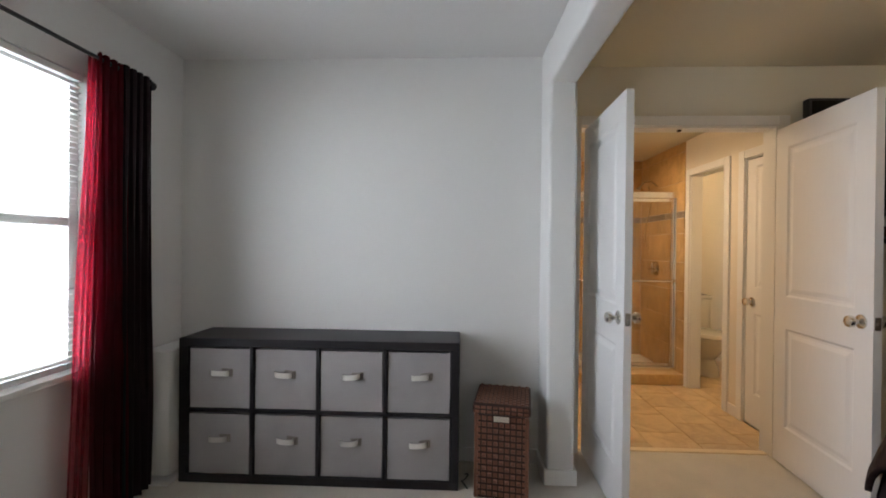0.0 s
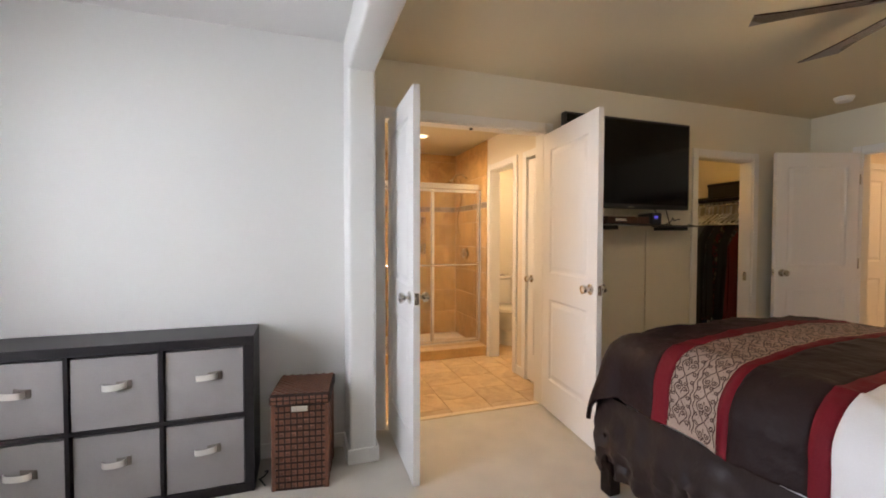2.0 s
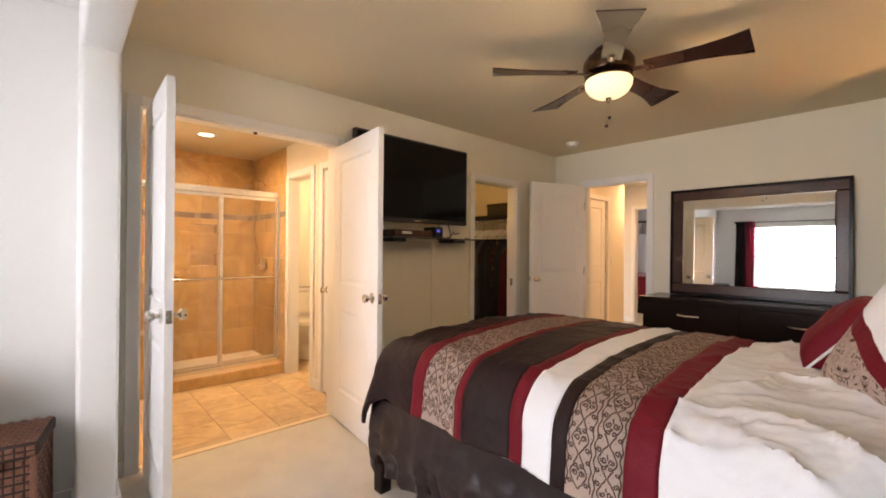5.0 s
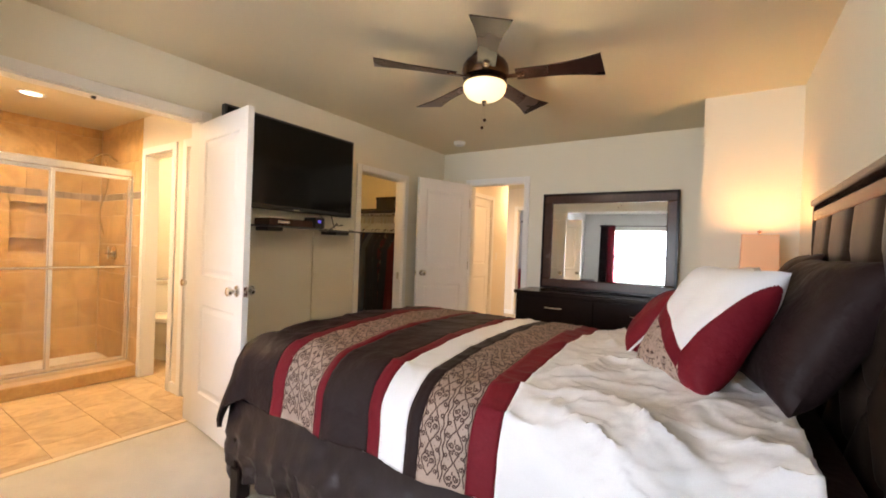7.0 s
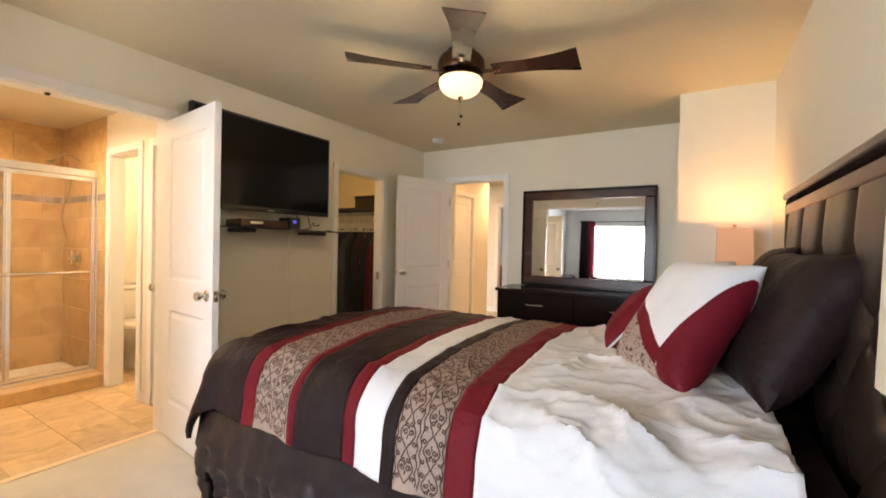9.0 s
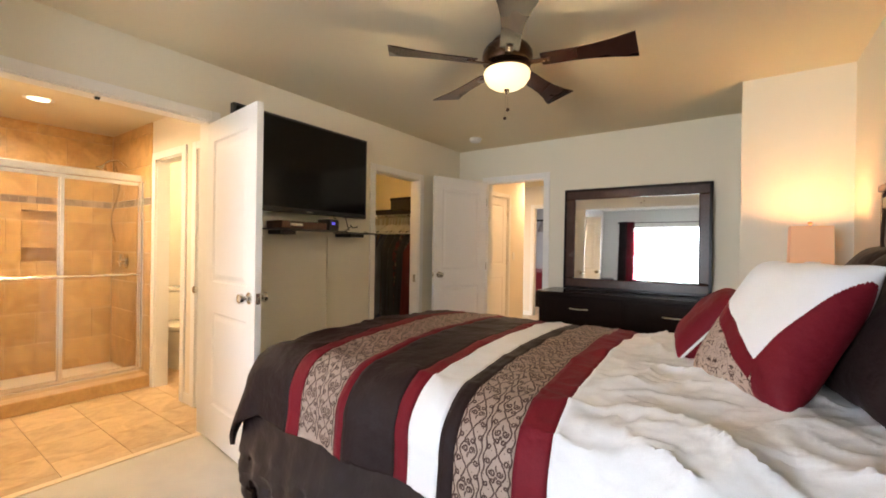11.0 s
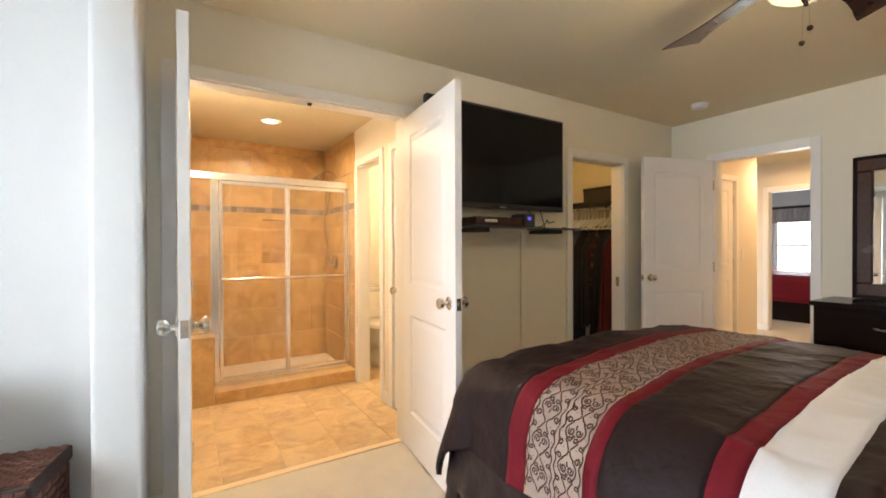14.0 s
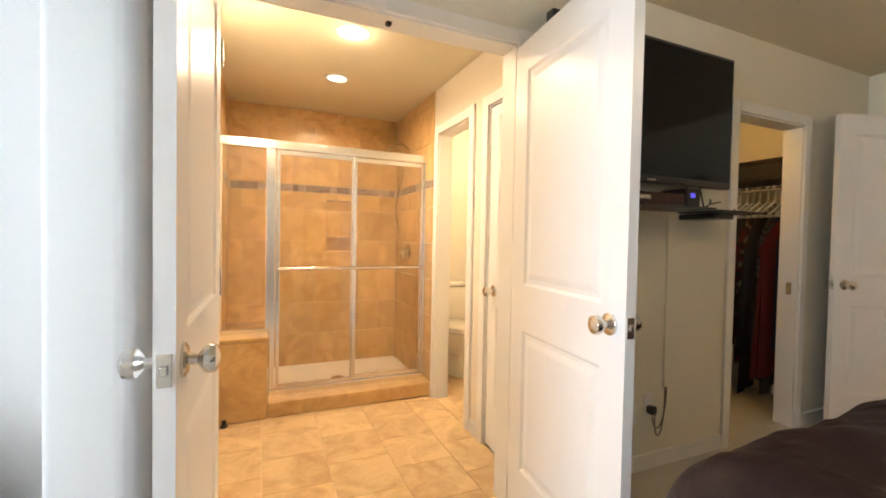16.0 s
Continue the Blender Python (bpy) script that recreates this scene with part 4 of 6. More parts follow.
for kk in range(5):
    a = radians(138.0 + 72 * kk)
    R = FM @ Matrix.Rotation(a, 4, "Z") @ Matrix.Translation((0, 0, 2.298)) @ Matrix.Rotation(radians(-11), 4, "X")
    bm = bmesh.new()
    prof = [(0.19, 0.050), (0.26, 0.052), (0.36, 0.052), (0.46, 0.058), (0.56, 0.074), (0.61, 0.088), (0.655, 0.10)]
    top, bot = [], []
    for z, lst in ((0.003, top), (-0.003, bot)):
        for x, hw in prof:
            lst.append((bm.verts.new(R @ Vector((x, -hw, z))), bm.verts.new(R @ Vector((x + (0.025 if x > 0.65 else 0), hw, z)))))
    for lst in (top, bot):
        for p, q in zip(lst[:-1], lst[1:]):
            bm.faces.new((p[0], q[0], q[1], p[1]))
    for i in range(len(prof) - 1):
        for s in (0, 1):
            bm.faces.new((top[i][s], top[i + 1][s], bot[i + 1][s], bot[i][s]))
    for e in (0, -1):
        bm.faces.new((top[e][0], top[e][1], bot[e][1], bot[e][0]))
    bl = part("blade", bm, BLADE, fan, "dark walnut blade")
    bm = bmesh.new()
    box(bm, (0.10, -0.018, -0.010), (0.24, 0.018, -0.003), 0.003, R)
    part("blade_arm", bm, BRONZE, bl)
    for sx in (0.205, 0.23):
        bm = bmesh.new()
        tube(bm, R @ Vector((sx, 0, -0.010)), R @ Vector((sx, 0, -0.014)), 0.006, seg=8)
        part("screw", bm, CHROME, bl)

# ---------------------------------------------------------------- bed
BXA, BXB, BYF, BYH = -0.27, 1.24, -1.06, -3.30      # sides, foot and head of the mattress
BTOP = 0.75
bed = thing("bed", ((BXA + BXB) / 2, (BYF + BYH) / 2, 0), "upholstered bed with a dark leather headboard and a dark bed skirt", "bed")
slab("mattress", (BXA + 0.03, BYH, 0.42), (BXB - 0.03, BYF - 0.03, BTOP - 0.03), WHITECLOTH, bed, 0.04)
slab("box_spring", (BXA + 0.02, BYH, 0.24), (BXB - 0.02, BYF - 0.02, 0.42), WHITECLOTH, bed, 0.02)
bm = bmesh.new()
box(bm, (BXA + 0.022, BYH - 0.006, 0.44), (BXB - 0.022, -3.08, BTOP - 0.022), 0.035)
part("fitted_sheet", bm, BROWNCLOTH, bed, "dark brown sheet at the head end", smooth=True)
slab("mattress_pad", (BXA - 0.022, BYH, 0.47), (BXA + 0.018, -1.62, 0.542), WHITECLOTH, bed, 0.01)
slab("side_rail", (BXA - 0.012, BYH, 0.14), (BXA + 0.015, BYF, 0.34), ESPRESSO, bed, 0.006)
slab("side_rail", (BXB + 0.01, BYH, 0.14), (BXB + 0.04, BYF, 0.34), ESPRESSO, bed, 0.006)
slab("foot_rail", (BXA - 0.04, BYF, 0.14), (BXB + 0.04, BYF + 0.035, 0.34), ESPRESSO, bed, 0.006)
for x in (BXA - 0.045, BXB - 0.025):
    for y in (BYF - 0.035, BYH):
        slab("leg", (x, y, 0), (x + 0.07, y + 0.07, 0.16), ESPRESSO, bed, 0.008)


def skirt_side(p, q, nrm):
    bm = bmesh.new()
    n1 = 110
    p, q, nrm = Vector(p), Vector(q), Vector(nrm)
    rows = []
    for j in range(15):
        v = j / 14
        rows.append([bm.verts.new(p.lerp(q, i / n1) + nrm * ((0.013 * math.sin(i * 1.1 + 4 * noise.noise((i * 0.2, 1, 5))) * (1.1 - v) + 0.030 * noise.noise((i * 0.16, j * 0.5, 3)) + 0.012 * noise.noise((i * 0.5, j * 0.9, 9))) * (1.15 - v) + 0.030 * math.sin(math.pi * min(1.0, v * 1.05)) ** 2) + Vector((0, 0, 0.10 + 0.385 * v + 0.02 * noise.noise((i * 0.1, 2, 1)) * (1 - v)))) for i in range(n1 + 1)])
    for a, b in zip(rows[:-1], rows[1:]):
        for i in range(n1):
            bm.faces.new((a[i], a[i + 1], b[i + 1], b[i]))
    part("bed_skirt", bm, SKIRT, bed, "dark brown satin skirt", smooth=True)


skirt_side((BXA - 0.025, BYF + 0.075, 0), (BXA - 0.025, BYH, 0), (-1, 0, 0))
skirt_side((BXA - 0.03, BYF + 0.078, 0), (BXB + 0.05, BYF + 0.078, 0), (0, 1, 0))
skirt_side((BXB + 0.05, BYF + 0.04, 0), (BXB + 0.05, BYH, 0), (1, 0, 0))

# tufted headboard that leans back slightly
HBZ = 1.535
slab("headboard_frame", (BXA - 0.02, YS + 0.003, 0.1), (BXB + 0.05, YS + 0.022, HBZ), ESPRESSO, bed, 0.006)
slab("headboard_cap", (BXA - 0.05, YS + 0.002, HBZ + 0.001), (BXB + 0.08, -3.352, HBZ + 0.035), BROWNFRAME, bed, 0.008)
slab("headboard_rail", (BXA - 0.02, YS + 0.023, HBZ - 0.075), (BXB + 0.05, -3.362, HBZ - 0.022), BROWNFRAME, bed, 0.008)
for x0 in (BXA - 0.05, BXB + 0.051):
    slab("headboard_stile", (x0, YS + 0.003, 0.0), (x0 + 0.029, -3.362, HBZ), ESPRESSO, bed, 0.006)
bm = bmesh.new()
nu, nv = 168, 72
grid = []
PX, ZB = 0.345, 1.295                      # pleat spacing and height of the top buttons
for j in range(nv + 1):
    row = []
    for i in range(nu + 1):
        x = BXA - 0.018 + (BXB - BXA + 0.066) * i / nu
        z = 0.45 + (HBZ - 0.076 - 0.45) * j / nv
        a, b = (x - 0.218) / PX, (z - ZB) / 0.42
        if b >= 0:
            # upright pleats from the buttons to the rail
            f = abs(((a + 0.5) % 1) - 0.5) * 2
            d = 0.034 * (1 - math.exp(-9 * f)) * (0.75 + 0.25 * math.cos(b * 2.2))
        else:
            p, q = (a + b) % 1, (a - b) % 1
            f = min(min(p, 1 - p), min(q, 1 - q)) * 2
            d = 0.034 * (1 - math.exp(-6 * f))
        # a deep dimple at every button
        k = round(-b * 2)
        da, db = a - (round(a - 0.5 * (k % 2)) + 0.5 * (k % 2)), (b + k / 2)
        d -= 0.022 * math.exp(-((da * PX) ** 2 + (db * 0.42) ** 2) / 0.0009) if b < 0.2 else 0
        row.append(bm.verts.new((x, YS + 0.026 + max(0.0, d) + 0.045 * (HBZ - z), z)))
    grid.append(row)
for j in range(nv):
    for i in range(nu):
        bm.faces.new((grid[j][i], grid[j][i + 1], grid[j + 1][i + 1], grid[j + 1][i]))
part("headboard_upholstery", bm, LEATHER, bed, "pleated and button-tufted brown leather", smooth=True)
for k in range(3):
    for n in range(-2, 5):
        x, z = 0.218 + PX * (n + 0.5 * (k % 2)), ZB - 0.21 * k
        if BXA + 0.02 < x < BXB:
            bm = bmesh.new()
            bmesh.ops.create_uvsphere(bm, u_segments=10, v_segments=6, radius=0.014, matrix=Matrix.Translation((x, YS + 0.034 + 0.045 * (HBZ - z), z)) @ Matrix.Diagonal((1, 0.5, 1, 1)))
            part("button", bm, LEATHER, bed, smooth=True)

# comforter: a cloth laid over the mattress, with its stripes as their own faces
BANDS = [(-1.375, 0), (-1.455, 1), (-1.665, 2), (-1.71, 1), (-1.94, 0), (-1.997, 1), (-2.125, 3), (-2.183, 0), (-2.363, 2), (-2.457, 1), (-3.20, 3)]
CLOTH = [BROWNCLOTH, REDCLOTH, SCROLL, WHITECLOTH]
com = thing("comforter", ((BXA + BXB) / 2, -2.0, BTOP), "puffy comforter with brown, burgundy, ivory and embroidered tan stripes", "comforter")
R0 = 0.20
CX0, CX1, CYF, HANG = -0.33 + R0, 1.30 - R0, -0.97 - R0, 0.42
ss = [CX0 - HANG + (CX1 - CX0 + 2 * HANG) * i / 210 for i in range(211)]


def drape(s, t):
    # the stripes run slightly askew, more so towards the foot
    t += (0.033 + 0.049 * min(1.0, max(0.0, t + 2.457))) * (s - CX0 + HANG) * min(1.0, max(0.0, (CYF + HANG - t) / 0.5))
    ds = (s - CX1) if s > CX1 else (s - CX0 if s < CX0 else 0.0)
    dt = max(0.0, t - CYF)
    L = math.hypot(ds, dt)
    cx, cy = min(max(s, CX0), CX1), min(t, CYF)
    u = (cx - CX0) / (CX1 - CX0)
    crown = 0.03 * (1 - (2 * u - 1) ** 2)
    bare = min(1, max(0, (-2.30 - t) / 0.3))
    rough = 0.32 + 0.70 * bare
    fold1 = 0.3 - abs(noise.noise((s * 2.3 + t * 1.7, t * 2.6 - s * 1.2, 4.4)))
    fold2 = 0.25 - abs(noise.noise((s * 4.6 - t * 3.1, t * 4.0 + s * 2.0, 7.1)))
    fold3 = 0.2 - abs(noise.noise((s * 8.5 + t * 5.1, t * 7.0 - s * 3.0, 2.2)))
    fold4 = 0.17 - abs(noise.noise((s * 7.0 + t * 9.5, t * 13.0 - s * 3.0, 5.9)))
    fold5 = 0.15 - abs(noise.noise((s * 17.0 - t * 6.0, t * 12.0 + s * 5.0, 3.3)))
    wr = bare * (0.10 * max(0, fold4) ** 1.7 + 0.05 * max(0, fold5) ** 1.7 - 0.002) + rough * (0.020 * noise.noise((s * 3.6, t * 4.2, 0.3)) + 0.012 * noise.noise((s * 9, t * 8, 1.7)) + 0.085 * max(0, fold1) ** 1.3 + 0.075 * max(0, fold2) ** 1.3 + 0.06 * max(0, fold3) ** 1.3) - 0.012 * rough
    z = BTOP + 0.065 + crown + wr
    if L > 0:
        q = math.pi * R0 / 2
        if L < q:
            out, down = R0 * math.sin(L / R0), R0 * (1 - math.cos(L / R0))
        else:
            out, down = R0 + (L - q) * 0.16, R0 + (L - q) * 0.97
        out += 0.06 * (2 * abs(ds) * dt / (L * L)) * min(1, L / 0.5)
        z += 0.6 * wr
        fold = 0.026 * math.sin((s if dt > abs(ds) else t) * 13 + noise.noise((s, t, 2)) * 3) * min(1, L / 0.4) * rough
        out += fold + 0.025 * noise.noise((s * 3, t * 3, 8)) * min(1, L / 0.2)
        cx += out * ds / L
        cy += out * dt / L
        z -= down
    return Vector((cx, cy, z))


NAMES = ["brown_panel", "burgundy_stripe", "embroidered_stripe", "ivory_panel"]
TELL = ["plain dark brown satin", "burgundy satin stripe", "tan stripe with dark scroll embroidery", "creased ivory satin"]
top_t = CYF + HANG
STRIPES = []
for yb, band in BANDS:
    steps = max(2, int((top_t - yb) / 0.015))
    ts = [top_t + (yb - top_t) * i / steps for i in range(steps + 1)]
    mid, t_hi = (top_t + yb) / 2, top_t
    top_t = yb
    bm = bmesh.new()
    uvl = bm.loops.layers.uv.new("cloth")
    grid = [[bm.verts.new(drape(s, t)) for s in ss] for t in ts]
    for j in range(steps):
        for i in range(len(ss) - 1):
            f = bm.faces.new((grid[j][i], grid[j][i + 1], grid[j + 1][i + 1], grid[j + 1][i]))
            for lp, (si, tj) in zip(f.loops, ((i, j), (i + 1, j), (i + 1, j + 1), (i, j + 1))):
                lp[uvl].uv = (ss[si], ts[tj] - mid)
    cloth = part(NAMES[band], bm, TANWEAVE if band == 2 else CLOTH[band], com, TELL[band], smooth=True)
    if band == 2:
        STRIPES.append((cloth, t_hi, yb))
    so = cloth.modifiers.new("thickness", "SOLIDIFY")
    so.thickness, so.offset = 0.02, -1


def cushion(name, at, rx, rz, w, h, t, mats, pick, label, category, piping=None, ry=0.0, group=""):
    """A stuffed cushion standing in its own xz plane; pick(u, v) gives the cloth of a spot."""
    ob = thing(name, at, label, category, group)
    M = Matrix.Translation(at) @ Matrix.Rotation(radians(rz), 4, "Z") @ Matrix.Rotation(radians(rx), 4, "X") @ Matrix.Rotation(radians(ry), 4, "Y")
    bm = bmesh.new()
    uvl = bm.loops.layers.uv.new("cloth")
    n1 = 150 if pick(0, 0.9) == 3 else 50

    def pt(i, j, s):
        u, v = 2 * i / n1 - 1, 2 * j / n1 - 1
        uu = u * (1 - 0.06 * (1 - v * v) * u ** 4)
        vv = v * (1 - 0.06 * (1 - u * u) * v ** 4)
        d = t / 2 * (max(0, 1 - u ** 4) ** 0.6) * (max(0, 1 - v ** 4) ** 0.6) * (1 + 0.12 * noise.noise((u * 2, v * 2, at[0] + s)))
        return M @ Vector((uu * w / 2, s * d, vv * h / 2 + 0.008 * noise.noise((u * 3, v * 3, at[1]))))
    side = {}
    for s in (-1, 1):
        for j in range(n1 + 1):
            for i in range(n1 + 1):
                edge = i in (0, n1) or j in (0, n1)
                if edge and s == 1:
                    side[s, i, j] = side[-1, i, j]
                else:
                    side[s, i, j] = bm.verts.new(pt(i, j, s))
        for j in range(n1):
            for i in range(n1):
                f = bm.faces.new([side[s, *q] for q in ((i, j), (i + 1, j), (i + 1, j + 1), (i, j + 1))])
                f.material_index = pick(2 * (i + 0.5) / n1 - 1, 2 * (j + 0.5) / n1 - 1)
                for lp, q in zip(f.loops, ((i, j), (i + 1, j), (i + 1, j + 1), (i, j + 1))):
                    lp[uvl].uv = (q[0] / n1 * w, q[1] / n1 * h)
    rim = [side[-1, *q].co.copy() for q in [(i, 0) for i in range(n1)] + [(n1, j) for j in range(n1)] + [(n1 - i, n1) for i in range(n1)] + [(0, n1 - j) for j in range(n1)]]
    used = sorted({f.material_index for f in bm.faces})
    for mi in used:
        piece = bm.copy()
        bmesh.ops.delete(piece, geom=[f for f in piece.faces if f.material_index != mi], context="FACES")
        for f in piece.faces:
            f.material_index = 0
        part(("brown_cover", "burgundy_cover", "embroidered_patch", "ivory_cover")[mi], piece, mats[mi], ob, smooth=True)
    bm.free()
    if piping:
        bm = bmesh.new()
        pipe(bm, rim + [rim[0]], 0.005, 6)
        part("piping", bm, piping, ob, "pale piped edge")
    return ob


def sham2(u, v):
    edge = -0.58 + (2.5 * (-0.45 - u) if u < -0.45 else 0.62 * (u + 0.45))
    if v > edge:
        return 3
    return 2 if u > -0.50 and v < edge - 0.25 else 1


PILE = "pillows on the bed"
cushion("euro_pillow", (0.37, -3.225, 1.045), 29, 12, 0.56, 0.52, 0.20, CLOTH, lambda u, v: 0, "dark brown square pillow leaning on the headboard", "pillow", group=PILE)
cushion("euro_pillow", (0.95, -3.22, 1.05), 24, -3, 0.60, 0.54, 0.17, CLOTH, lambda u, v: 0, "dark brown square pillow leaning on the headboard", "pillow", group=PILE)
cushion("pillow_sham", (0.335, -2.945, 1.02), 34, 38, 0.40, 0.50, 0.19, CLOTH, sham2, "ivory, burgundy and embroidered pillow sham leaning on pillows", "pillow", group=PILE)
cushion("pillow_sham", (0.95, -3.02, 1.02), 28, -5, 0.58, 0.46, 0.18, CLOTH, sham2, "ivory, burgundy and embroidered pillow sham leaning on pillows", "pillow", group=PILE)
cushion("throw_pillow", (0.73, -2.75, 0.963), 40, 5, 0.41, 0.34, 0.15, CLOTH, lambda u, v: 1, "small burgundy throw pillow with white piping", "pillow", WHITECLOTH, group=PILE)

# dark scrolling embroidery sewn along the two tan stripes
def curl(a, b, r, turns, start, way):
    """A spiral that winds inwards round (a, b)."""
    return [(a + r * (1 - 0.8 * k / 22) * math.cos(start + way * turns * 2 * math.pi * k / 22), b + r * (1 - 0.8 * k / 22) * math.sin(start + way * turns * 2 * math.pi * k / 22)) for k in range(23)]


def motif(h):
    """Threads of one repeat, mirrored about the stripe's middle; h is the stripe's half width."""
    out = []
    for m in (-1, 1):
        out.append(curl(0.000, m * h * 0.24, h * 0.22, 1.4, m * 2.2, -m))
        out.append(curl(0.052, m * h * 0.20, h * 0.17, 1.2, m * 0.9, m))
        out.append(curl(-0.062, m * h * 0.62, h * 0.20, 1.3, m * 1.0, m))
        out.append(curl(0.078, m * h * 0.66, h * 0.18, 1.3, m * 2.6, -m))
        out.append([(-0.060 + 0.115 * k / 12, m * h * (0.30 + 0.32 * math.sin(math.pi * k / 12))) for k in range(13)])
        out.append([(-0.110 + 0.05 * k / 8, m * h * (0.05 + 0.36 * (k / 8) ** 2)) for k in range(9)])
        out.append([(0.060 + 0.055 * k / 8, m * h * (0.42 - 0.36 * (k / 8) ** 0.7)) for k in range(9)])
        out.append([(-0.112 + 0.224 * k / 20, m * h * (0.86 + 0.07 * math.sin(2 * math.pi * k / 10))) for k in range(21)])
        out += [[(a, m * h * b), (a + 0.006, m * h * b + 0.001)] for a, b in ((-0.030, 0.50), (0.030, 0.50), (0.018, 0.78), (-0.09, 0.72), (0.10, 0.42))]
    out.append([(-0.045 + 0.035 * k / 5, 0.003 * math.sin(k)) for k in range(6)])
    out.append(curl(0.030, 0.0, h * 0.09, 1.0, 0.0, 1))
    return out


def embroider(parent, t0, t1):
    bm = bmesh.new()
    mid, h = (t0 + t1) / 2, abs(t1 - t0) / 2
    for rep, lane in itertools.product(range(20), (-1, 1)):
        s0 = ss[0] + 0.055 + 0.1008 * rep + 0.02 * lane
        for line in motif(h / 0.9):
            pts = [(s0 + lane * a * 0.45, mid + lane * h / 2 + b * 0.45) for a, b in line if ss[0] + 0.01 < s0 + lane * a * 0.45 < ss[-1] - 0.01]
            if len(pts) < 2:
                continue
            prev = None
            for k, (a, b) in enumerate(pts):
                p, q = pts[max(0, k - 1)], pts[min(len(pts) - 1, k + 1)]
                d = math.hypot(q[0] - p[0], q[1] - p[1]) or 1
                w = 0.0020 * (1.2 if 0 < k < len(pts) - 1 else 0.7)
                na, nb = -(q[1] - p[1]) / d * w, (q[0] - p[0]) / d * w
                e0, e1, mm = drape(a - na, b - nb), drape(a + na, b + nb), drape(a, b)
                up = (drape(a + 0.004, b) - mm).cross(drape(a, b + 0.004) - mm).normalized() * 0.0022
                cur = (bm.verts.new(e0 + up), bm.verts.new(e1 + up))
                if prev:
                    bm.faces.new((prev[0], cur[0], cur[1], prev[1]))
                prev = cur
    part("embroidery", bm, INK, parent, "dark brown scroll embroidery", smooth=True)


for stripe, t0, t1 in STRIPES:
    embroider(stripe, t0, t1)

# ---------------------------------------------------------------- dresser, mirror, nightstands
DY0, DY1, DX0, DX1, DZ = -2.83, -1.24, 2.50, 2.975, 0.86
dr = thing("dresser", (2.74, -2.03, 0), "long espresso dresser with brushed handles beneath the mirror", "dresser")
slab("body", (DX0 + 0.02, DY0 + 0.02, 0.06), (DX1, DY1 - 0.02, DZ - 0.035), ESPRESSO, dr, 0.004)
slab("top", (DX0 - 0.005, DY0, DZ - 0.034), (DX1, DY1, DZ), ESPRESSO, dr, 0.006)
slab("base", (DX0 + 0.04, DY0 + 0.04, 0), (DX1, DY1 - 0.04, 0.06), ESPRESSO, dr)
dw = (DY1 - DY0 - 0.08) / 2
for col in range(2):
    for row in range(3):
        y0 = DY0 + 0.03 + col * (dw + 0.02)
        z0 = 0.085 + row * 0.247
        d = slab("drawer", (DX0 + 0.003, y0, z0), (DX0 + 0.0195, y0 + dw, z0 + 0.235), ESPRESSO, dr, 0.004)
        bm = bmesh.new()
        yc, zc = y0 + dw / 2, z0 + 0.135
        pipe(bm, [(DX0 + 0.004 - 0.028 * math.sin(math.pi * i / 10) ** 0.6, yc - 0.085 + 0.017 * i, zc) for i in range(11)], 0.008, 8)
        part("handle", bm, CHROME, d, "brushed nickel bow handle", smooth=True)

MY0, MY1, MZ0, MZ1 = -2.66, -1.365, 0.866, 1.872
mi = thing("dresser_mirror", (2.93, -2.0, MZ0), "wide mirror in a dark wooden frame standing on the dresser", "mirror")
fw = 0.105
for nm, lo, hi in (("frame_rail", (2.905, MY0, MZ0), (2.955, MY1, MZ0 + fw)), ("frame_rail", (2.905, MY0, MZ1 - fw), (2.955, MY1, MZ1)),
                   ("frame_stile", (2.9055, MY0 + 0.0005, MZ0 + fw), (2.955, MY0 + fw, MZ1 - fw)), ("frame_stile", (2.9055, MY1 - fw, MZ0 + fw), (2.955, MY1 - 0.0005, MZ1 - fw))):
    slab(nm, lo, hi, BROWNFRAME, mi, 0.012)
for lo, hi in (((2.898, MY0, MZ1 - 0.025), (2.905, MY1, MZ1)), ((2.898, MY0, MZ0), (2.905, MY1, MZ0 + 0.025)), ((2.8985, MY0, MZ0 + 0.025), (2.905, MY0 + 0.025, MZ1 - 0.025)), ((2.8985, MY1 - 0.025, MZ0 + 0.025), (2.905, MY1, MZ1 - 0.025))):
    slab("outer_moulding", lo, hi, ESPRESSO, mi, 0.003)
slab("mirror_glass", (2.925, MY0 + fw - 0.01, MZ0 + fw - 0.01), (2.93, MY1 - fw + 0.01, MZ1 - fw + 0.01), MIRRORMAT, mi)
slab("backing", (2.956, MY0 + 0.02, MZ0), (2.97, MY1 - 0.02, MZ1 - 0.02), BROWNFRAME, mi)
mi.rotation_euler = (0, radians(0.9), radians(0.45))


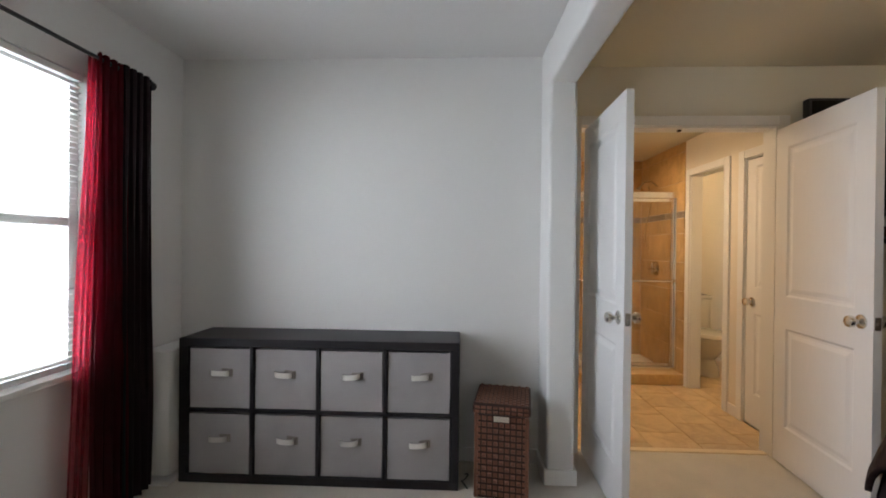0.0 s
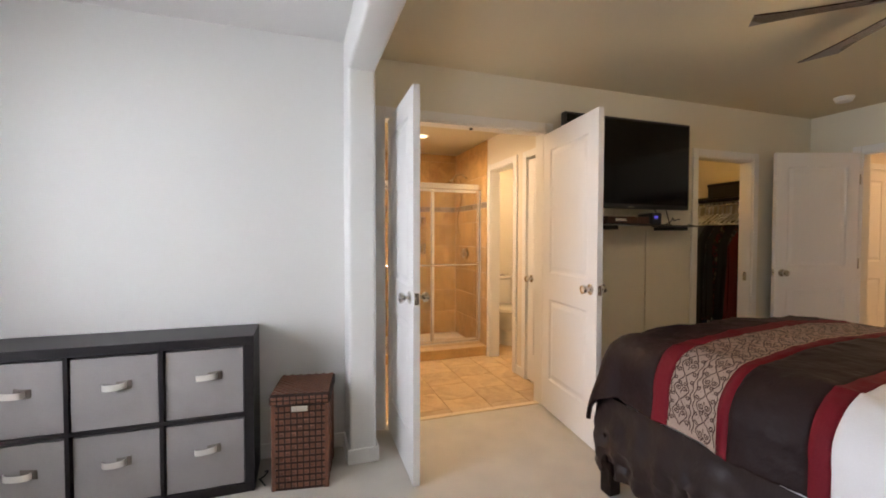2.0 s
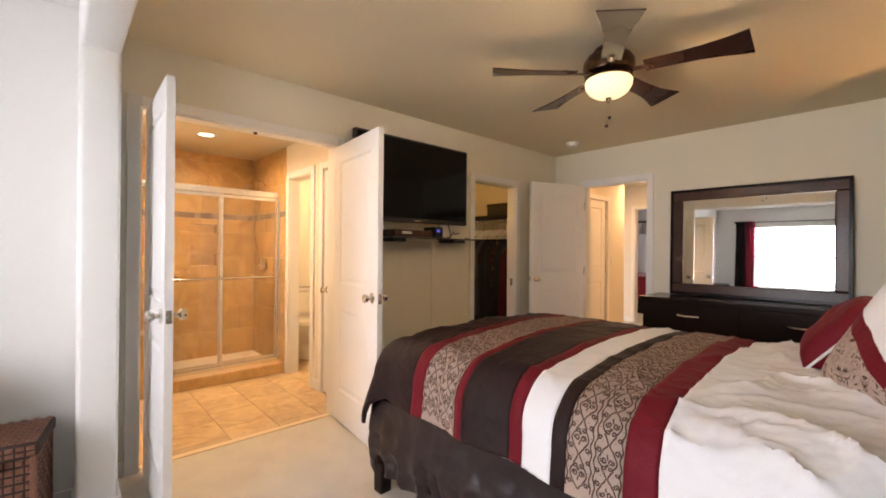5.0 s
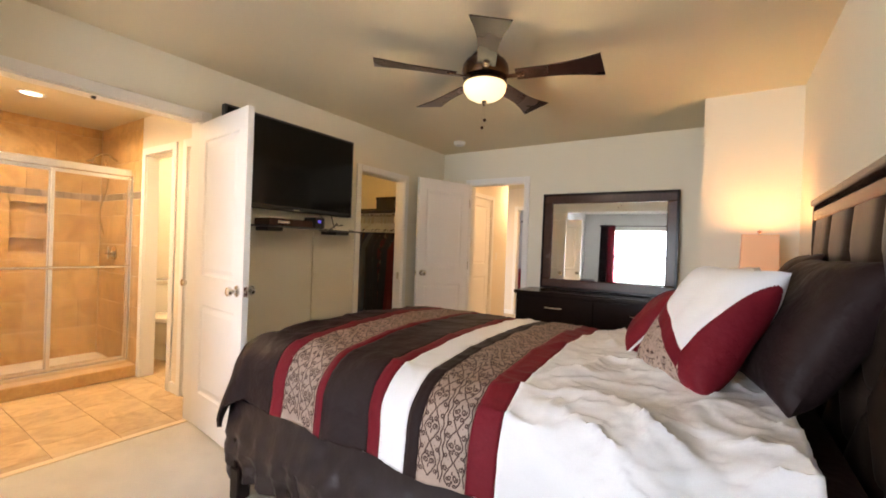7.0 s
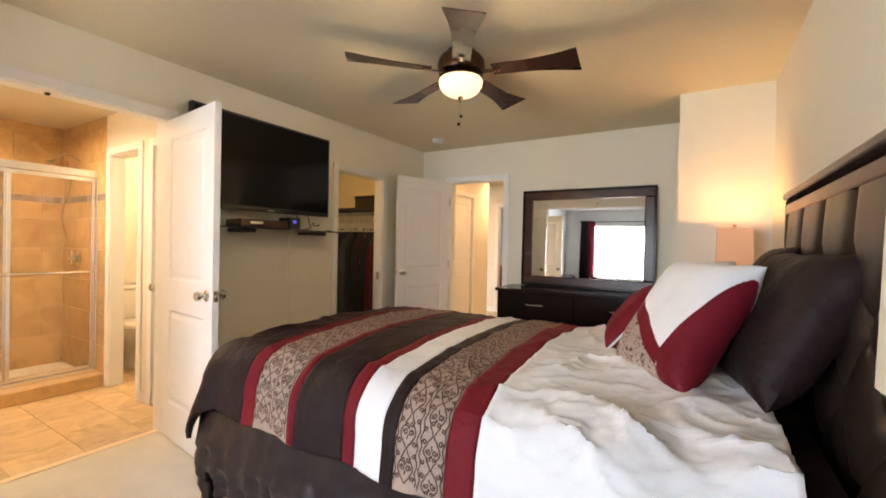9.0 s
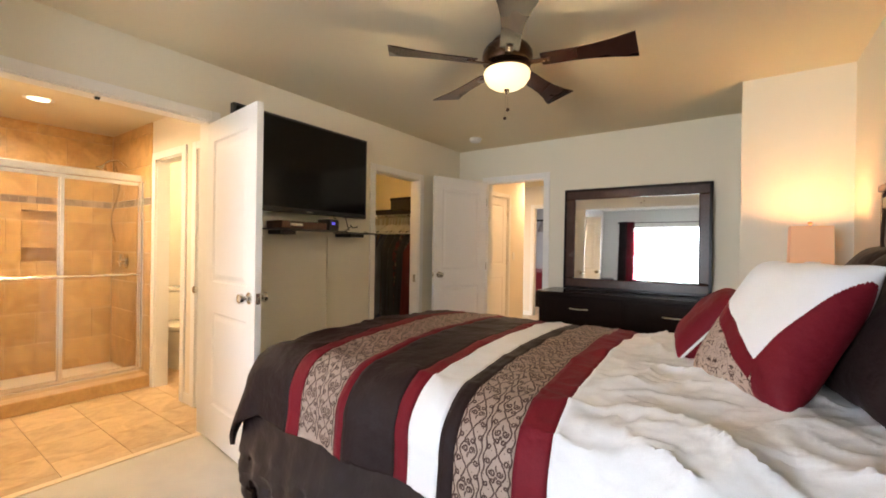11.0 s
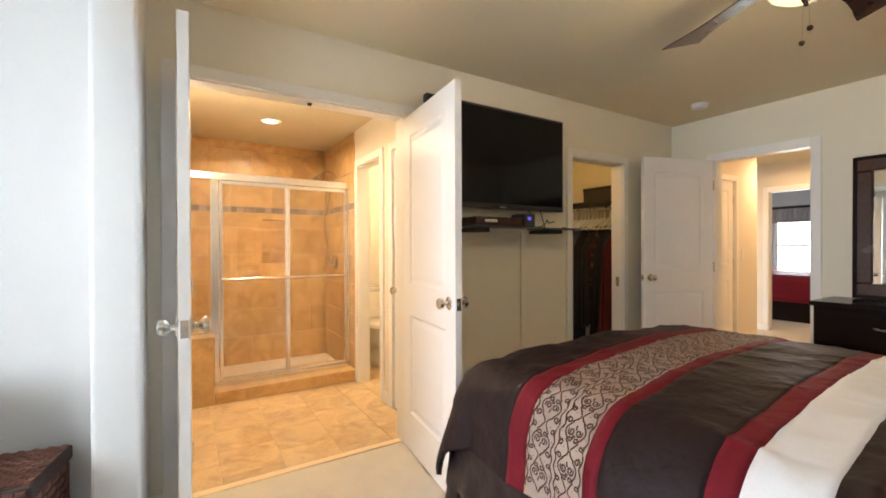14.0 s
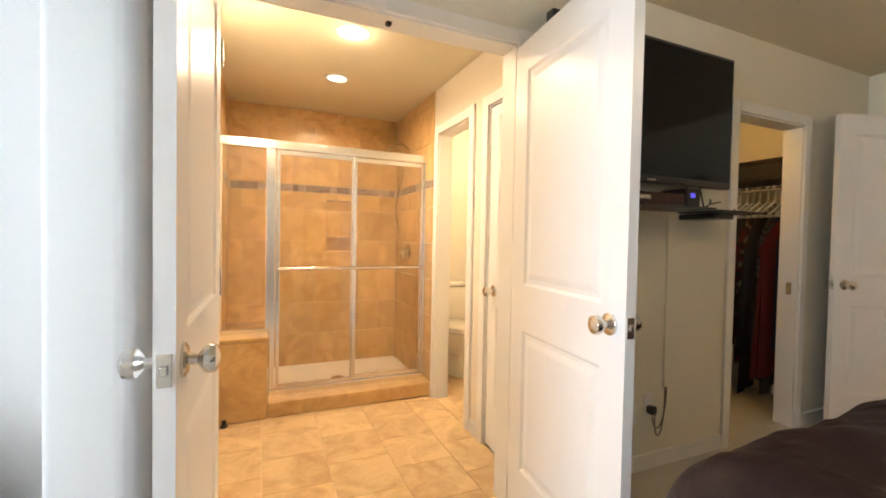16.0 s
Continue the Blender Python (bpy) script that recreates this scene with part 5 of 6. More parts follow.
def nightstand(x0, x1, y0, y1, z, label):
    ob = thing("nightstand", ((x0 + x1) / 2, (y0 + y1) / 2, 0), label, "nightstand", "nightstands by the bed")
    slab("body", (x0 + 0.015, y0, 0.05), (x1 - 0.015, y1 - 0.015, z - 0.03), ESPRESSO, ob, 0.004)
    slab("top", (x0, y0, z - 0.029), (x1, y1, z), ESPRESSO, ob, 0.006)
    slab("plinth", (x0 + 0.03, y0, 0), (x1 - 0.03, y1 - 0.04, 0.05), ESPRESSO, ob)
    for zz in (0.09, 0.35):
        d = slab("drawer", (x0 + 0.03, y1 - 0.014, zz), (x1 - 0.03, y1 + 0.003, zz + 0.235), ESPRESSO, ob, 0.004)
        bm = bmesh.new()
        xc = (x0 + x1) / 2
        pipe(bm, [(xc - 0.07 + 0.014 * i, y1 + 0.003 + 0.025 * math.sin(math.pi * i / 10) ** 0.6, zz + 0.13) for i in range(11)], 0.007, 8)
        part("handle", bm, CHROME, d, "brushed nickel bow handle", smooth=True)


def table_lamp(x, y, z, zs0, zs1, half, label, shade=SHADE):
    ob = thing("table_lamp", (x, y, z), label, "lamp", "bedside lamps")
    bm = bmesh.new()
    lathe(bm, [(0.0, 0.0), (0.075, 0.0), (0.078, 0.012), (0.03, 0.025), (0.022, 0.05), (0.05, 0.13), (0.055, 0.20), (0.03, 0.28), (0.012, 0.31), (0.011, zs0 - z + 0.05), (0.0, zs0 - z + 0.05)], Matrix.Translation((x, y, z)), 24)
    part("base", bm, BRONZE, ob, smooth=True)
    bm = bmesh.new()
    outer = [[bm.verts.new((x + sx * hh, y + sy * hh, zz)) for sx, sy in ((-1, -1), (1, -1), (1, 1), (-1, 1))] for hh, zz in ((half, zs0), (half * 0.94, zs1))]
    inner = [[bm.verts.new((x + sx * hh, y + sy * hh, zz)) for sx, sy in ((-1, -1), (1, -1), (1, 1), (-1, 1))] for hh, zz in ((half - 0.004, zs0), (half * 0.94 - 0.004, zs1))]
    for k2 in range(4):
        n2 = (k2 + 1) % 4
        bm.faces.new((outer[0][k2], outer[0][n2], outer[1][n2], outer[1][k2]))
        bm.faces.new((inner[0][k2], inner[0][n2], inner[1][n2], inner[1][k2]))
        bm.faces.new((outer[0][k2], outer[0][n2], inner[0][n2], inner[0][k2]))
        bm.faces.new((outer[1][k2], outer[1][n2], inner[1][n2], inner[1][k2]))
    part("shade", bm, shade, ob, "square beige linen shade")
    bm = bmesh.new()
    pipe(bm, [(x - half * 0.9, y, zs1 - 0.01), (x + half * 0.9, y, zs1 - 0.01)], 0.002, 6)
    lathe(bm, [(0.004, zs1 - 0.012), (0.004, zs1 + 0.01), (0.010, zs1 + 0.014), (0.012, zs1 + 0.024), (0.0, zs1 + 0.03)], Matrix.Translation((x, y, 0)), 12)
    part("finial", bm, BRONZE, ob, smooth=True)


nightstand(1.72, 2.17, YS + 0.02, -2.95, 0.68, "espresso two-drawer nightstand with a lit lamp")
nightstand(-1.02, -0.50, YS + 0.005, -3.06, 0.68, "espresso two-drawer nightstand beside the bed")
table_lamp(1.95, -3.19, 0.68, 1.13, 1.42, 0.10, "table lamp with a square beige shade, lit")
table_lamp(-0.74, -3.295, 0.68, 1.10, 1.43, 0.105, "unlit table lamp with a square beige shade", SHADE_OFF)

# ---------------------------------------------------------------- closet
sh = thing("closet_shelf", (2.6, 0.9, 1.68), "dark closet shelf above the hanging rod", "shelf")
slab("board", (2.38, 0.115, 1.685), (2.775, 1.745, 1.705), BLACKWOOD, sh, 0.002)
slab("shelf_cleat", (2.755, 0.116, 1.64), (2.776, 1.744, 1.684), TRIM, sh, 0.002)
bm = bmesh.new()
tube(bm, (2.50, 0.112, 1.63), (2.50, 1.748, 1.63), 0.015, seg=12)
rod2 = thing("closet_rod", (2.5, 0.9, 1.63), "metal closet hanging rod", "closet rod")
part("rod", bm, CHROME, rod2, smooth=True)
bxo = thing("storage_box", (2.6, 0.4, 1.706), "dark storage box on the closet shelf", "box")
slab("box_body", (2.42, 0.22, 1.706), (2.76, 0.62, 1.83), BLACKPLASTIC, bxo, 0.01)
slab("box_lid", (2.415, 0.215, 1.815), (2.765, 0.625, 1.85), BLACKWOOD, bxo, 0.006)
rg = random.Random(4)


def print_fabric(name, shades, size):
    """Printed cloth: irregular patches of a few plain shades."""
    m, n, l, b = nodes_of(name)
    tc = n.new("ShaderNodeTexCoord")
    wob = n.new("ShaderNodeTexNoise")
    wob.inputs["Scale"].default_value, wob.inputs["Detail"].default_value = size, 3
    l.new(tc.outputs["Object"], wob.inputs["Vector"])
    ramp = n.new("ShaderNodeValToRGB")
    ramp.color_ramp.interpolation = "CONSTANT"
    e = ramp.color_ramp.elements
    e[0].position, e[0].color = 0.0, (*shades[0], 1)
    e[1].position, e[1].color = 0.44, (*shades[1], 1)
    for pos, sh in zip((0.50, 0.57), shades[2:]):
        e.new(pos).color = (*sh, 1)
    l.new(wob.outputs[0], ramp.inputs[0])
    l.new(ramp.outputs[0], b.inputs["Base Color"])
    b.inputs["Roughness"].default_value = 0.85
    return m


GARB = [surface("garment_" + nm, col, 0.85, grain=200, vary=0.2, bump=0.2, blotch=8) for nm, col in
        (("black", (0.03, 0.03, 0.034)), ("navy", (0.035, 0.04, 0.085)), ("maroon", (0.14, 0.016, 0.018)), ("charcoal", (0.10, 0.10, 0.11)), ("brown", (0.09, 0.05, 0.035)), ("slate", (0.11, 0.12, 0.15)), ("red", (0.24, 0.03, 0.026)))]
GARB += [print_fabric("garment_red_print", ((0.02, 0.02, 0.024), (0.16, 0.016, 0.02), (0.025, 0.02, 0.022), (0.22, 0.17, 0.12)), 16),
         print_fabric("garment_grey_print", ((0.03, 0.03, 0.036), (0.14, 0.14, 0.15), (0.02, 0.022, 0.03), (0.10, 0.04, 0.035)), 20)]
GNAME = ["black", "navy", "maroon", "charcoal", "brown", "slate", "red", "red-patterned", "grey-patterned"]
for g in range(30):
    y = 0.150 + g * 0.052 + rg.uniform(-0.014, 0.014)
    gx, hw, turn = 2.5 + rg.uniform(-0.03, 0.03), rg.uniform(0.17, 0.235), rg.uniform(-0.2, 0.2)
    ci = rg.choice([0, 1, 3, 5, 4, 8, 7, 0, 2, 0])
    ln = rg.uniform(0.9, 1.33)
    ob = thing("hanging_garment", (2.5, y, 1.63), GNAME[ci] + " garment on a white hanger in the closet", "clothing", "clothes on the closet rod")
    bm = bmesh.new()
    n1, n2 = 16, 12
    for s in (-1, 1):
        grid = []
        for j in range(n2 + 1):
            v = j / n2
            half = hw * min(1, 0.25 + v * 5) + 0.05 * v * math.sin(g * 1.9)
            row = []
            for i in range(n1 + 1):
                u = 2 * i / n1 - 1
                zt = 1.462 - 0.10 * abs(u) * min(1, v * 3 + 0.3) - ln * v
                yy = y + s * (0.018 * (1 - u ** 4) + 0.022 * math.sin(u * 9 + g) * v) + 0.01 * noise.noise((u * 2, v * 3, g))
                row.append(bm.verts.new((gx + u * half, yy + turn * u * half, zt)))
            grid.append(row)
        for j in range(n2):
            for i in range(n1):
                bm.faces.new((grid[j][i], grid[j][i + 1], grid[j + 1][i + 1], grid[j + 1][i]))
    part("cloth", bm, GARB[ci], ob, smooth=True)
    bm = bmesh.new()
    pipe(bm, [(2.31, y, 1.42), (2.5, y, 1.53), (2.69, y, 1.42), (2.31, y, 1.42)], 0.009, 6)
    pipe(bm, [(2.5, y, 1.53)] + [(2.5 + 0.022 * math.sin(a), y, 1.63 + 0.022 * math.cos(a)) for a in (2.6, 1.6, 0.6, -0.4, -1.4)], 0.008, 6)
    part("hanger", bm, WHITEPLASTIC, ob, "white plastic hanger", smooth=True)
lb = thing("closet_light", (1.78, 0.42, H), "bare bulb light on the closet ceiling", "ceiling light")
bm = bmesh.new()
lathe(bm, [(0.0, 2.44), (0.055, 2.44), (0.055, 2.40), (0.025, 2.385), (0.0, 2.385)], Matrix.Translation((1.78, 0.42, 0)), 20)
part("holder", bm, WHITEPLASTIC, lb, smooth=True)
bm = bmesh.new()
bmesh.ops.create_uvsphere(bm, u_segments=16, v_segments=10, radius=0.03, matrix=Matrix.Translation((1.78, 0.42, 2.355)))
part("bulb", bm, CANLENS, lb, smooth=True, shadow=False)

# ---------------------------------------------------------------- bathroom


def can_light(x, y, z, label):
    ob = thing("recessed_light", (x, y, z), label, "ceiling light", "recessed ceiling lights")
    bm = bmesh.new()
    lathe(bm, [(0.062, -0.002), (0.066, -0.006), (0.088, -0.004), (0.090, 0.0)], Matrix.Translation((x, y, z)), 28)
    part("trim_ring", bm, WHITEPLASTIC, ob, smooth=True)
    bm = bmesh.new()
    lathe(bm, [(0.063, -0.003), (0.0, -0.004)], Matrix.Translation((x, y, z)), 28)
    part("lens", bm, CANLENS, ob, smooth=True, shadow=False)


can_light(-0.58, 0.756, HB, "lit recessed ceiling light")
can_light(-0.55, 1.47, HB, "lit recessed light over the shower")
can_light(5.3, -0.27, H, "lit recessed hall light")
can_light(3.7, -0.5, H, "lit recessed hall light")

structure("floor_bath", [((-1.30, 0.075, -0.12), (BX, SHB, -0.006)), ((BX, 0.68, -0.12), (1.15, SHB, -0.006))], GROUT, "grouted bathroom floor bed", "floor")
fb = bpy.data.objects["floor_bath"]

# shower curb, knee wall and pan
curb = thing("shower_curb", (-0.4, 1.45, 0), "tiled shower curb", "shower curb")
slab("curb", (-0.985, 1.37, 0.0), (BX - 0.002, 1.60, 0.10), TILEWALL, curb, 0.006)
kn = thing("knee_wall", (-1.12, 1.45, 0), "tiled half wall under the fixed glass", "half wall")
slab("core", (-1.298, 1.365, 0.0), (-0.99, 1.60, 0.515), TILEWALL, kn, 0.006)
slab("cap", (-1.298, 1.36, 0.516), (-0.982, 1.605, 0.540), TILEWALL, kn, 0.006)
slab("bench_top", (-1.298, 1.606, 0.0), (-0.99, SHB - 0.014, 0.46), TILEWALL, kn, 0.006)
pan = thing("shower_pan", (-0.4, 2.0, 0), "pale tiled shower floor with a drain", "shower floor")
slab("pan", (-0.989, 1.601, 0.0), (BX - 0.013, SHB - 0.012, 0.05), SHOWERPAN, pan)
bm = bmesh.new()
lathe(bm, [(0.0, 0.052), (0.05, 0.052), (0.055, 0.050)], Matrix.Translation((-0.45, 1.88, 0)), 20)
part("drain", bm, CHROME, pan, "round metal drain", smooth=True)

enc = thing("shower_enclosure", (-0.5, SHY, 0.1), "framed sliding glass shower doors with brushed metal bars", "shower door")
slab("header", (-1.298, SHY - 0.03, 1.80), (BX - 0.002, SHY + 0.03, 1.86), FRAMEMETAL, enc, 0.005)
slab("sill_track", (-0.982, SHY - 0.03, 0.101), (BX - 0.002, SHY + 0.03, 0.135), FRAMEMETAL, enc, 0.004)
slab("wall_jamb", (BX - 0.03, SHY - 0.025, 0.136), (BX - 0.002, SHY + 0.025, 1.799), FRAMEMETAL, enc, 0.003)
slab("post", (-1.005, SHY - 0.025, 0.541), (-0.945, SHY + 0.025, 1.799), FRAMEMETAL, enc, 0.004)
slab("post", (-0.982, SHY - 0.024, 0.136), (-0.945, SHY + 0.024, 0.540), FRAMEMETAL, enc, 0.004)
slab("fixed_sill", (-1.298, SHY - 0.02, 0.541), (-1.006, SHY + 0.02, 0.565), FRAMEMETAL, enc, 0.003)
slab("fixed_jamb", (-1.298, SHY - 0.02, 0.566), (-1.272, SHY + 0.02, 1.799), FRAMEMETAL, enc, 0.003)
g1 = slab("fixed_glass", (-1.272, SHY - 0.003, 0.565), (-1.005, SHY + 0.003, 1.80), GLASS, enc)
g1.visible_shadow = False
for x0, x1, y in ((-0.94, -0.385, SHY - 0.014), (-0.42, BX - 0.032, SHY + 0.014)):
    p = slab("glass_door", (x0, y - 0.003, 0.14), (x1, y + 0.003, 1.795), GLASS, enc, label="clear sliding glass panel")
    p.visible_shadow = False
    for a, b in ((x0, x0 + 0.025), (x1 - 0.025, x1)):
        slab("door_stile", (a, y - 0.011, 0.137), (b, y + 0.011, 1.798), FRAMEMETAL, p, 0.003)
    slab("door_rail", (x0 + 0.025, y - 0.01, 1.765), (x1 - 0.025, y + 0.01, 1.797), FRAMEMETAL, p, 0.003)
    slab("door_rail", (x0 + 0.025, y - 0.01, 0.138), (x1 - 0.025, y + 0.01, 0.165), FRAMEMETAL, p, 0.003)
    bm = bmesh.new()
    yb = y - 0.045
    tube(bm, (x0 + 0.012, yb, 0.98), (x1 - 0.012, yb, 0.98), 0.012, seg=12)
    for x in (x0 + 0.012, x1 - 0.012):
        tube(bm, (x, yb, 0.98), (x, y - 0.008, 0.98), 0.008, seg=10)
    part("towel_bar", bm, CHROME, p, "metal towel bar", smooth=True)

nk = thing("shower_valve", (BX - 0.012, 1.95, 1.05), "nickel shower valve with cross handle", "shower valve")
bm = bmesh.new()
VM = Matrix.Translation((BX - 0.0125, 1.95, 1.08)) @ Matrix.Rotation(radians(-90), 4, "Y")
lathe(bm, [(0.0, 0), (0.07, 0), (0.072, 0.006), (0.03, 0.012), (0.022, 0.05), (0.0, 0.055)], VM, 24)
part("plate", bm, CHROME, nk, smooth=True)
bm = bmesh.new()
pipe(bm, [(BX - 0.062, 1.87, 1.08), (BX - 0.062, 2.03, 1.08)], 0.009, 8)
pipe(bm, [(BX - 0.062, 1.95, 1.03), (BX - 0.062, 1.95, 1.15)], 0.009, 8)
part("cross_handle", bm, CHROME, nk, smooth=True)
hd = thing("hand_shower", (BX - 0.05, 1.95, 2.0), "nickel shower head on a curved arm with a hose", "shower head")
bm = bmesh.new()
pipe(bm, [(BX - 0.012, 1.95, 1.98), (BX - 0.08, 1.95, 2.03), (BX - 0.15, 1.95, 2.02), (BX - 0.19, 1.95, 1.98)], 0.009, 10)
part("arm", bm, CHROME, hd, smooth=True)
bm = bmesh.new()
lathe(bm, [(0.0, 0.03), (0.012, 0.03), (0.02, 0.01), (0.045, -0.02), (0.045, -0.03), (0.0, -0.03)], Matrix.Translation((BX - 0.20, 1.95, 1.95)) @ Matrix.Rotation(radians(25), 4, "Y"), 20)
part("rose", bm, CHROME, hd, smooth=True)
bm = bmesh.new()
pipe(bm, [(BX - 0.10 + 0.03 * math.sin(i * 0.5), 1.97, 1.98 - 0.055 * i) for i in range(14)], 0.006, 6)
part("hose", bm, CHROME, hd, smooth=True)

# toilet
tl = thing("toilet", (0.62, 1.75, 0), "white porcelain toilet with a closed lid", "toilet")
bm = bmesh.new()
box(bm, (0.40, 2.10, 0.40), (0.84, 2.31, 0.745), 0.025)
part("tank", bm, PORCELAIN, tl, smooth=True)
bm = bmesh.new()
box(bm, (0.385, 2.085, 0.746), (0.855, 2.32, 0.785), 0.012)
part("tank_lid", bm, PORCELAIN, tl, smooth=True)


def oval(bm, rings, cx, cy, seg=28):
    rs = []
    for rx, ry, oy, z in rings:
        rs.append([bm.verts.new((cx + rx * math.cos(2 * math.pi * i / seg), cy + oy + ry * math.sin(2 * math.pi * i / seg), z)) for i in range(seg)])
    for a, b in zip(rs[:-1], rs[1:]):
        for i in range(seg):
            bm.faces.new((a[i], a[(i + 1) % seg], b[(i + 1) % seg], b[i]))
    bm.faces.new(rs[0])
    bm.faces.new(rs[-1])


bm = bmesh.new()
oval(bm, [(0.12, 0.27, 0.08, 0.0), (0.11, 0.25, 0.08, 0.08), (0.10, 0.20, 0.09, 0.16), (0.14, 0.24, 0.04, 0.26), (0.18, 0.27, 0.0, 0.35), (0.185, 0.28, 0.0, 0.395)], 0.62, 1.82)
part("bowl", bm, PORCELAIN, tl, smooth=True)
bm = bmesh.new()
oval(bm, [(0.18, 0.27, 0, 0.397), (0.19, 0.285, 0, 0.403), (0.19, 0.285, 0, 0.418), (0.188, 0.28, 0, 0.424), (0.185, 0.275, 0, 0.438), (0.15, 0.23, 0, 0.445)], 0.62, 1.81)
part("seat", bm, PORCELAIN, tl, "closed seat and lid", smooth=True)
bm = bmesh.new()
tube(bm, (0.45, 2.10, 0.68), (0.45, 2.075, 0.68), 0.012, seg=10)
pipe(bm, [(0.45, 2.075, 0.68), (0.53, 2.07, 0.675)], 0.006, 8)
part("flush_lever", bm, CHROME, tl, smooth=True)
br = thing("toilet_brush", (0.42, 2.0, 0), "dark toilet brush in a holder on the tiles", "toilet brush")
bm = bmesh.new()
lathe(bm, [(0.0, 0.0), (0.05, 0.0), (0.055, 0.02), (0.045, 0.14), (0.02, 0.15), (0.01, 0.16), (0.009, 0.36), (0.0, 0.37)], Matrix.Translation((0.36, 2.02, 0)), 18)
part("holder", bm, BLACKPLASTIC, br, smooth=True)

# ---------------------------------------------------------------- second bedroom seen through the hall
b2 = thing("second_bed", (7.9, 0.3, 0), "dark bed with a burgundy cover in the far room", "bed")
slab("frame", (7.35, -0.35, 0.05), (8.9, 1.55, 0.48), ESPRESSO, b2, 0.03)
slab("footboard", (7.25, -0.4, 0.0), (7.34, 1.6, 0.62), ESPRESSO, b2, 0.02)
slab("cover", (7.21, -0.42, 0.30), (8.88, 1.62, 0.76), REDCLOTH, b2, 0.09)
bn = thing("second_bench", (7.0, -0.55, 0), "dark wooden chest in the far room", "chest")
slab("chest_body", (6.8, -0.75, 0.0), (7.15, -0.25, 0.42), ESPRESSO, bn, 0.01)
slab("chest_top", (6.78, -0.77, 0.42), (7.17, -0.23, 0.45), BLACKWOOD, bn, 0.006)
vl = thing("window_valance", (8.92, 0.67, 2.0), "grey striped valance on a dark rod", "valance")
curtain(vl, "valance_cloth", 8.93, -0.03, 1.36, 1.70, 1.98, 9, 0.025, VALANCE, "grey striped gathered cloth", seed=0.5)
bm = bmesh.new()
tube(bm, (8.93, -0.12, 2.0), (8.93, 1.45, 2.0), 0.025, seg=12)
part("rod", bm, BLACKPLASTIC, vl, smooth=True)
lsw = thing("light_switch", (5.0, 0.097, 1.1), "small white light switch on the hall wall", "light switch")
slab("plate", (4.72, 0.093, 1.08), (4.79, 0.0995, 1.20), WHITEPLASTIC, lsw, 0.002)

ct = thing("door_catch", (-0.58, 0.02, HEAD + 0.015), "small dark roller catch in the door head", "door catch")
slab("catch_plate", (-0.592, 0.03, HEAD + 0.0195), (-0.568, 0.06, HEAD + 0.0225), CHROME, ct)
slab("catch_roller", (-0.59, 0.034, HEAD + 0.009), (-0.57, 0.056, HEAD + 0.0194), BLACKPLASTIC, ct, 0.003)
ds = thing("door_stop", (-1.24, 1.33, 0), "small dark door stop at the half wall", "door stop")
bm = bmesh.new()
lathe(bm, [(0.0, 0.0), (0.022, 0.0), (0.022, 0.012), (0.012, 0.018), (0.012, 0.035), (0.016, 0.04), (0.0, 0.046)], Matrix.Translation((-1.24, 1.33, 0.0)), 16)
part("stop", bm, BLACKPLASTIC, ds, smooth=True)

# ---------------------------------------------------------------- tiles last


def piece_box(dx, dy, dz, name, material):
    bm = bmesh.new()
    box(bm, (-dx / 2, -dy / 2, -dz / 2), (dx / 2, dy / 2, dz / 2))
    me = bpy.data.meshes.new(name)
    for e in bm.edges:
        e.smooth = True
    bmesh.ops.bevel(bm, geom=list(bm.edges), offset=0.0016, segments=1, affect="EDGES")
    bm.to_mesh(me)
    bm.free()
    me.materials.append(material)
    return me


MESHES = {}


def lay(parent, name, lo, hi, material):
    d = tuple(round(b - a, 4) for a, b in zip(lo, hi))
    key = (name, d, material.name)
    if key not in MESHES:
        MESHES[key] = piece_box(*d, name, material)
    ob = new(name, MESHES[key])
    ob.location = [(a + b) / 2 for a, b in zip(lo, hi)]
    ob.parent = parent
    return ob


G = 0.0024
TS = 0.325
fx = [-1.30] + [v for v in (-1.024, -0.699, -0.374, -0.049) if v < BX] + [BX]
for col, (a, b) in enumerate(zip(fx[:-1], fx[1:])):
    y0 = 0.077
    while y0 < 1.36:
        y1 = min(1.365, y0 + (TS if y0 > 0.08 else (0.09 if col % 2 else 0.25)))
        if 1.365 - y1 < 0.03:
            y1 = 1.365
        lay(fb, "tile", (a + G / 2, y0 + G / 2, -0.010), (b - G / 2, y1 - G / 2, 0.0), TILE)
        y0 = y1
for a, b in ((BX, 0.276), (0.276, 0.60), (0.60, 0.925), (0.925, 1.15)):
    for ya in (0.685, 1.01, 1.335, 1.66, 1.985):
        lay(fb, "tile", (a + G / 2, ya + G / 2, -0.010), (b - G / 2, min(SHB, ya + TS) - G / 2, 0.0), TILE)

NX0, NX1, NZ = -0.49, -0.235, ((1.06, 1.20), (1.43, 1.535))
SHW = structure("wall_shower", wall_boxes("y", SHB - 0.004, SHB + 0.099, -1.299, BX, 0.0, HB - 0.001, [(NX0, NX1, *z) for z in NZ]), GROUT, "tiled shower wall", "wall")
zs = [0.05, 0.33, 0.61, 0.89, 1.17, 1.45, 1.60, 1.665, 1.95, 2.235, HB - 0.001]


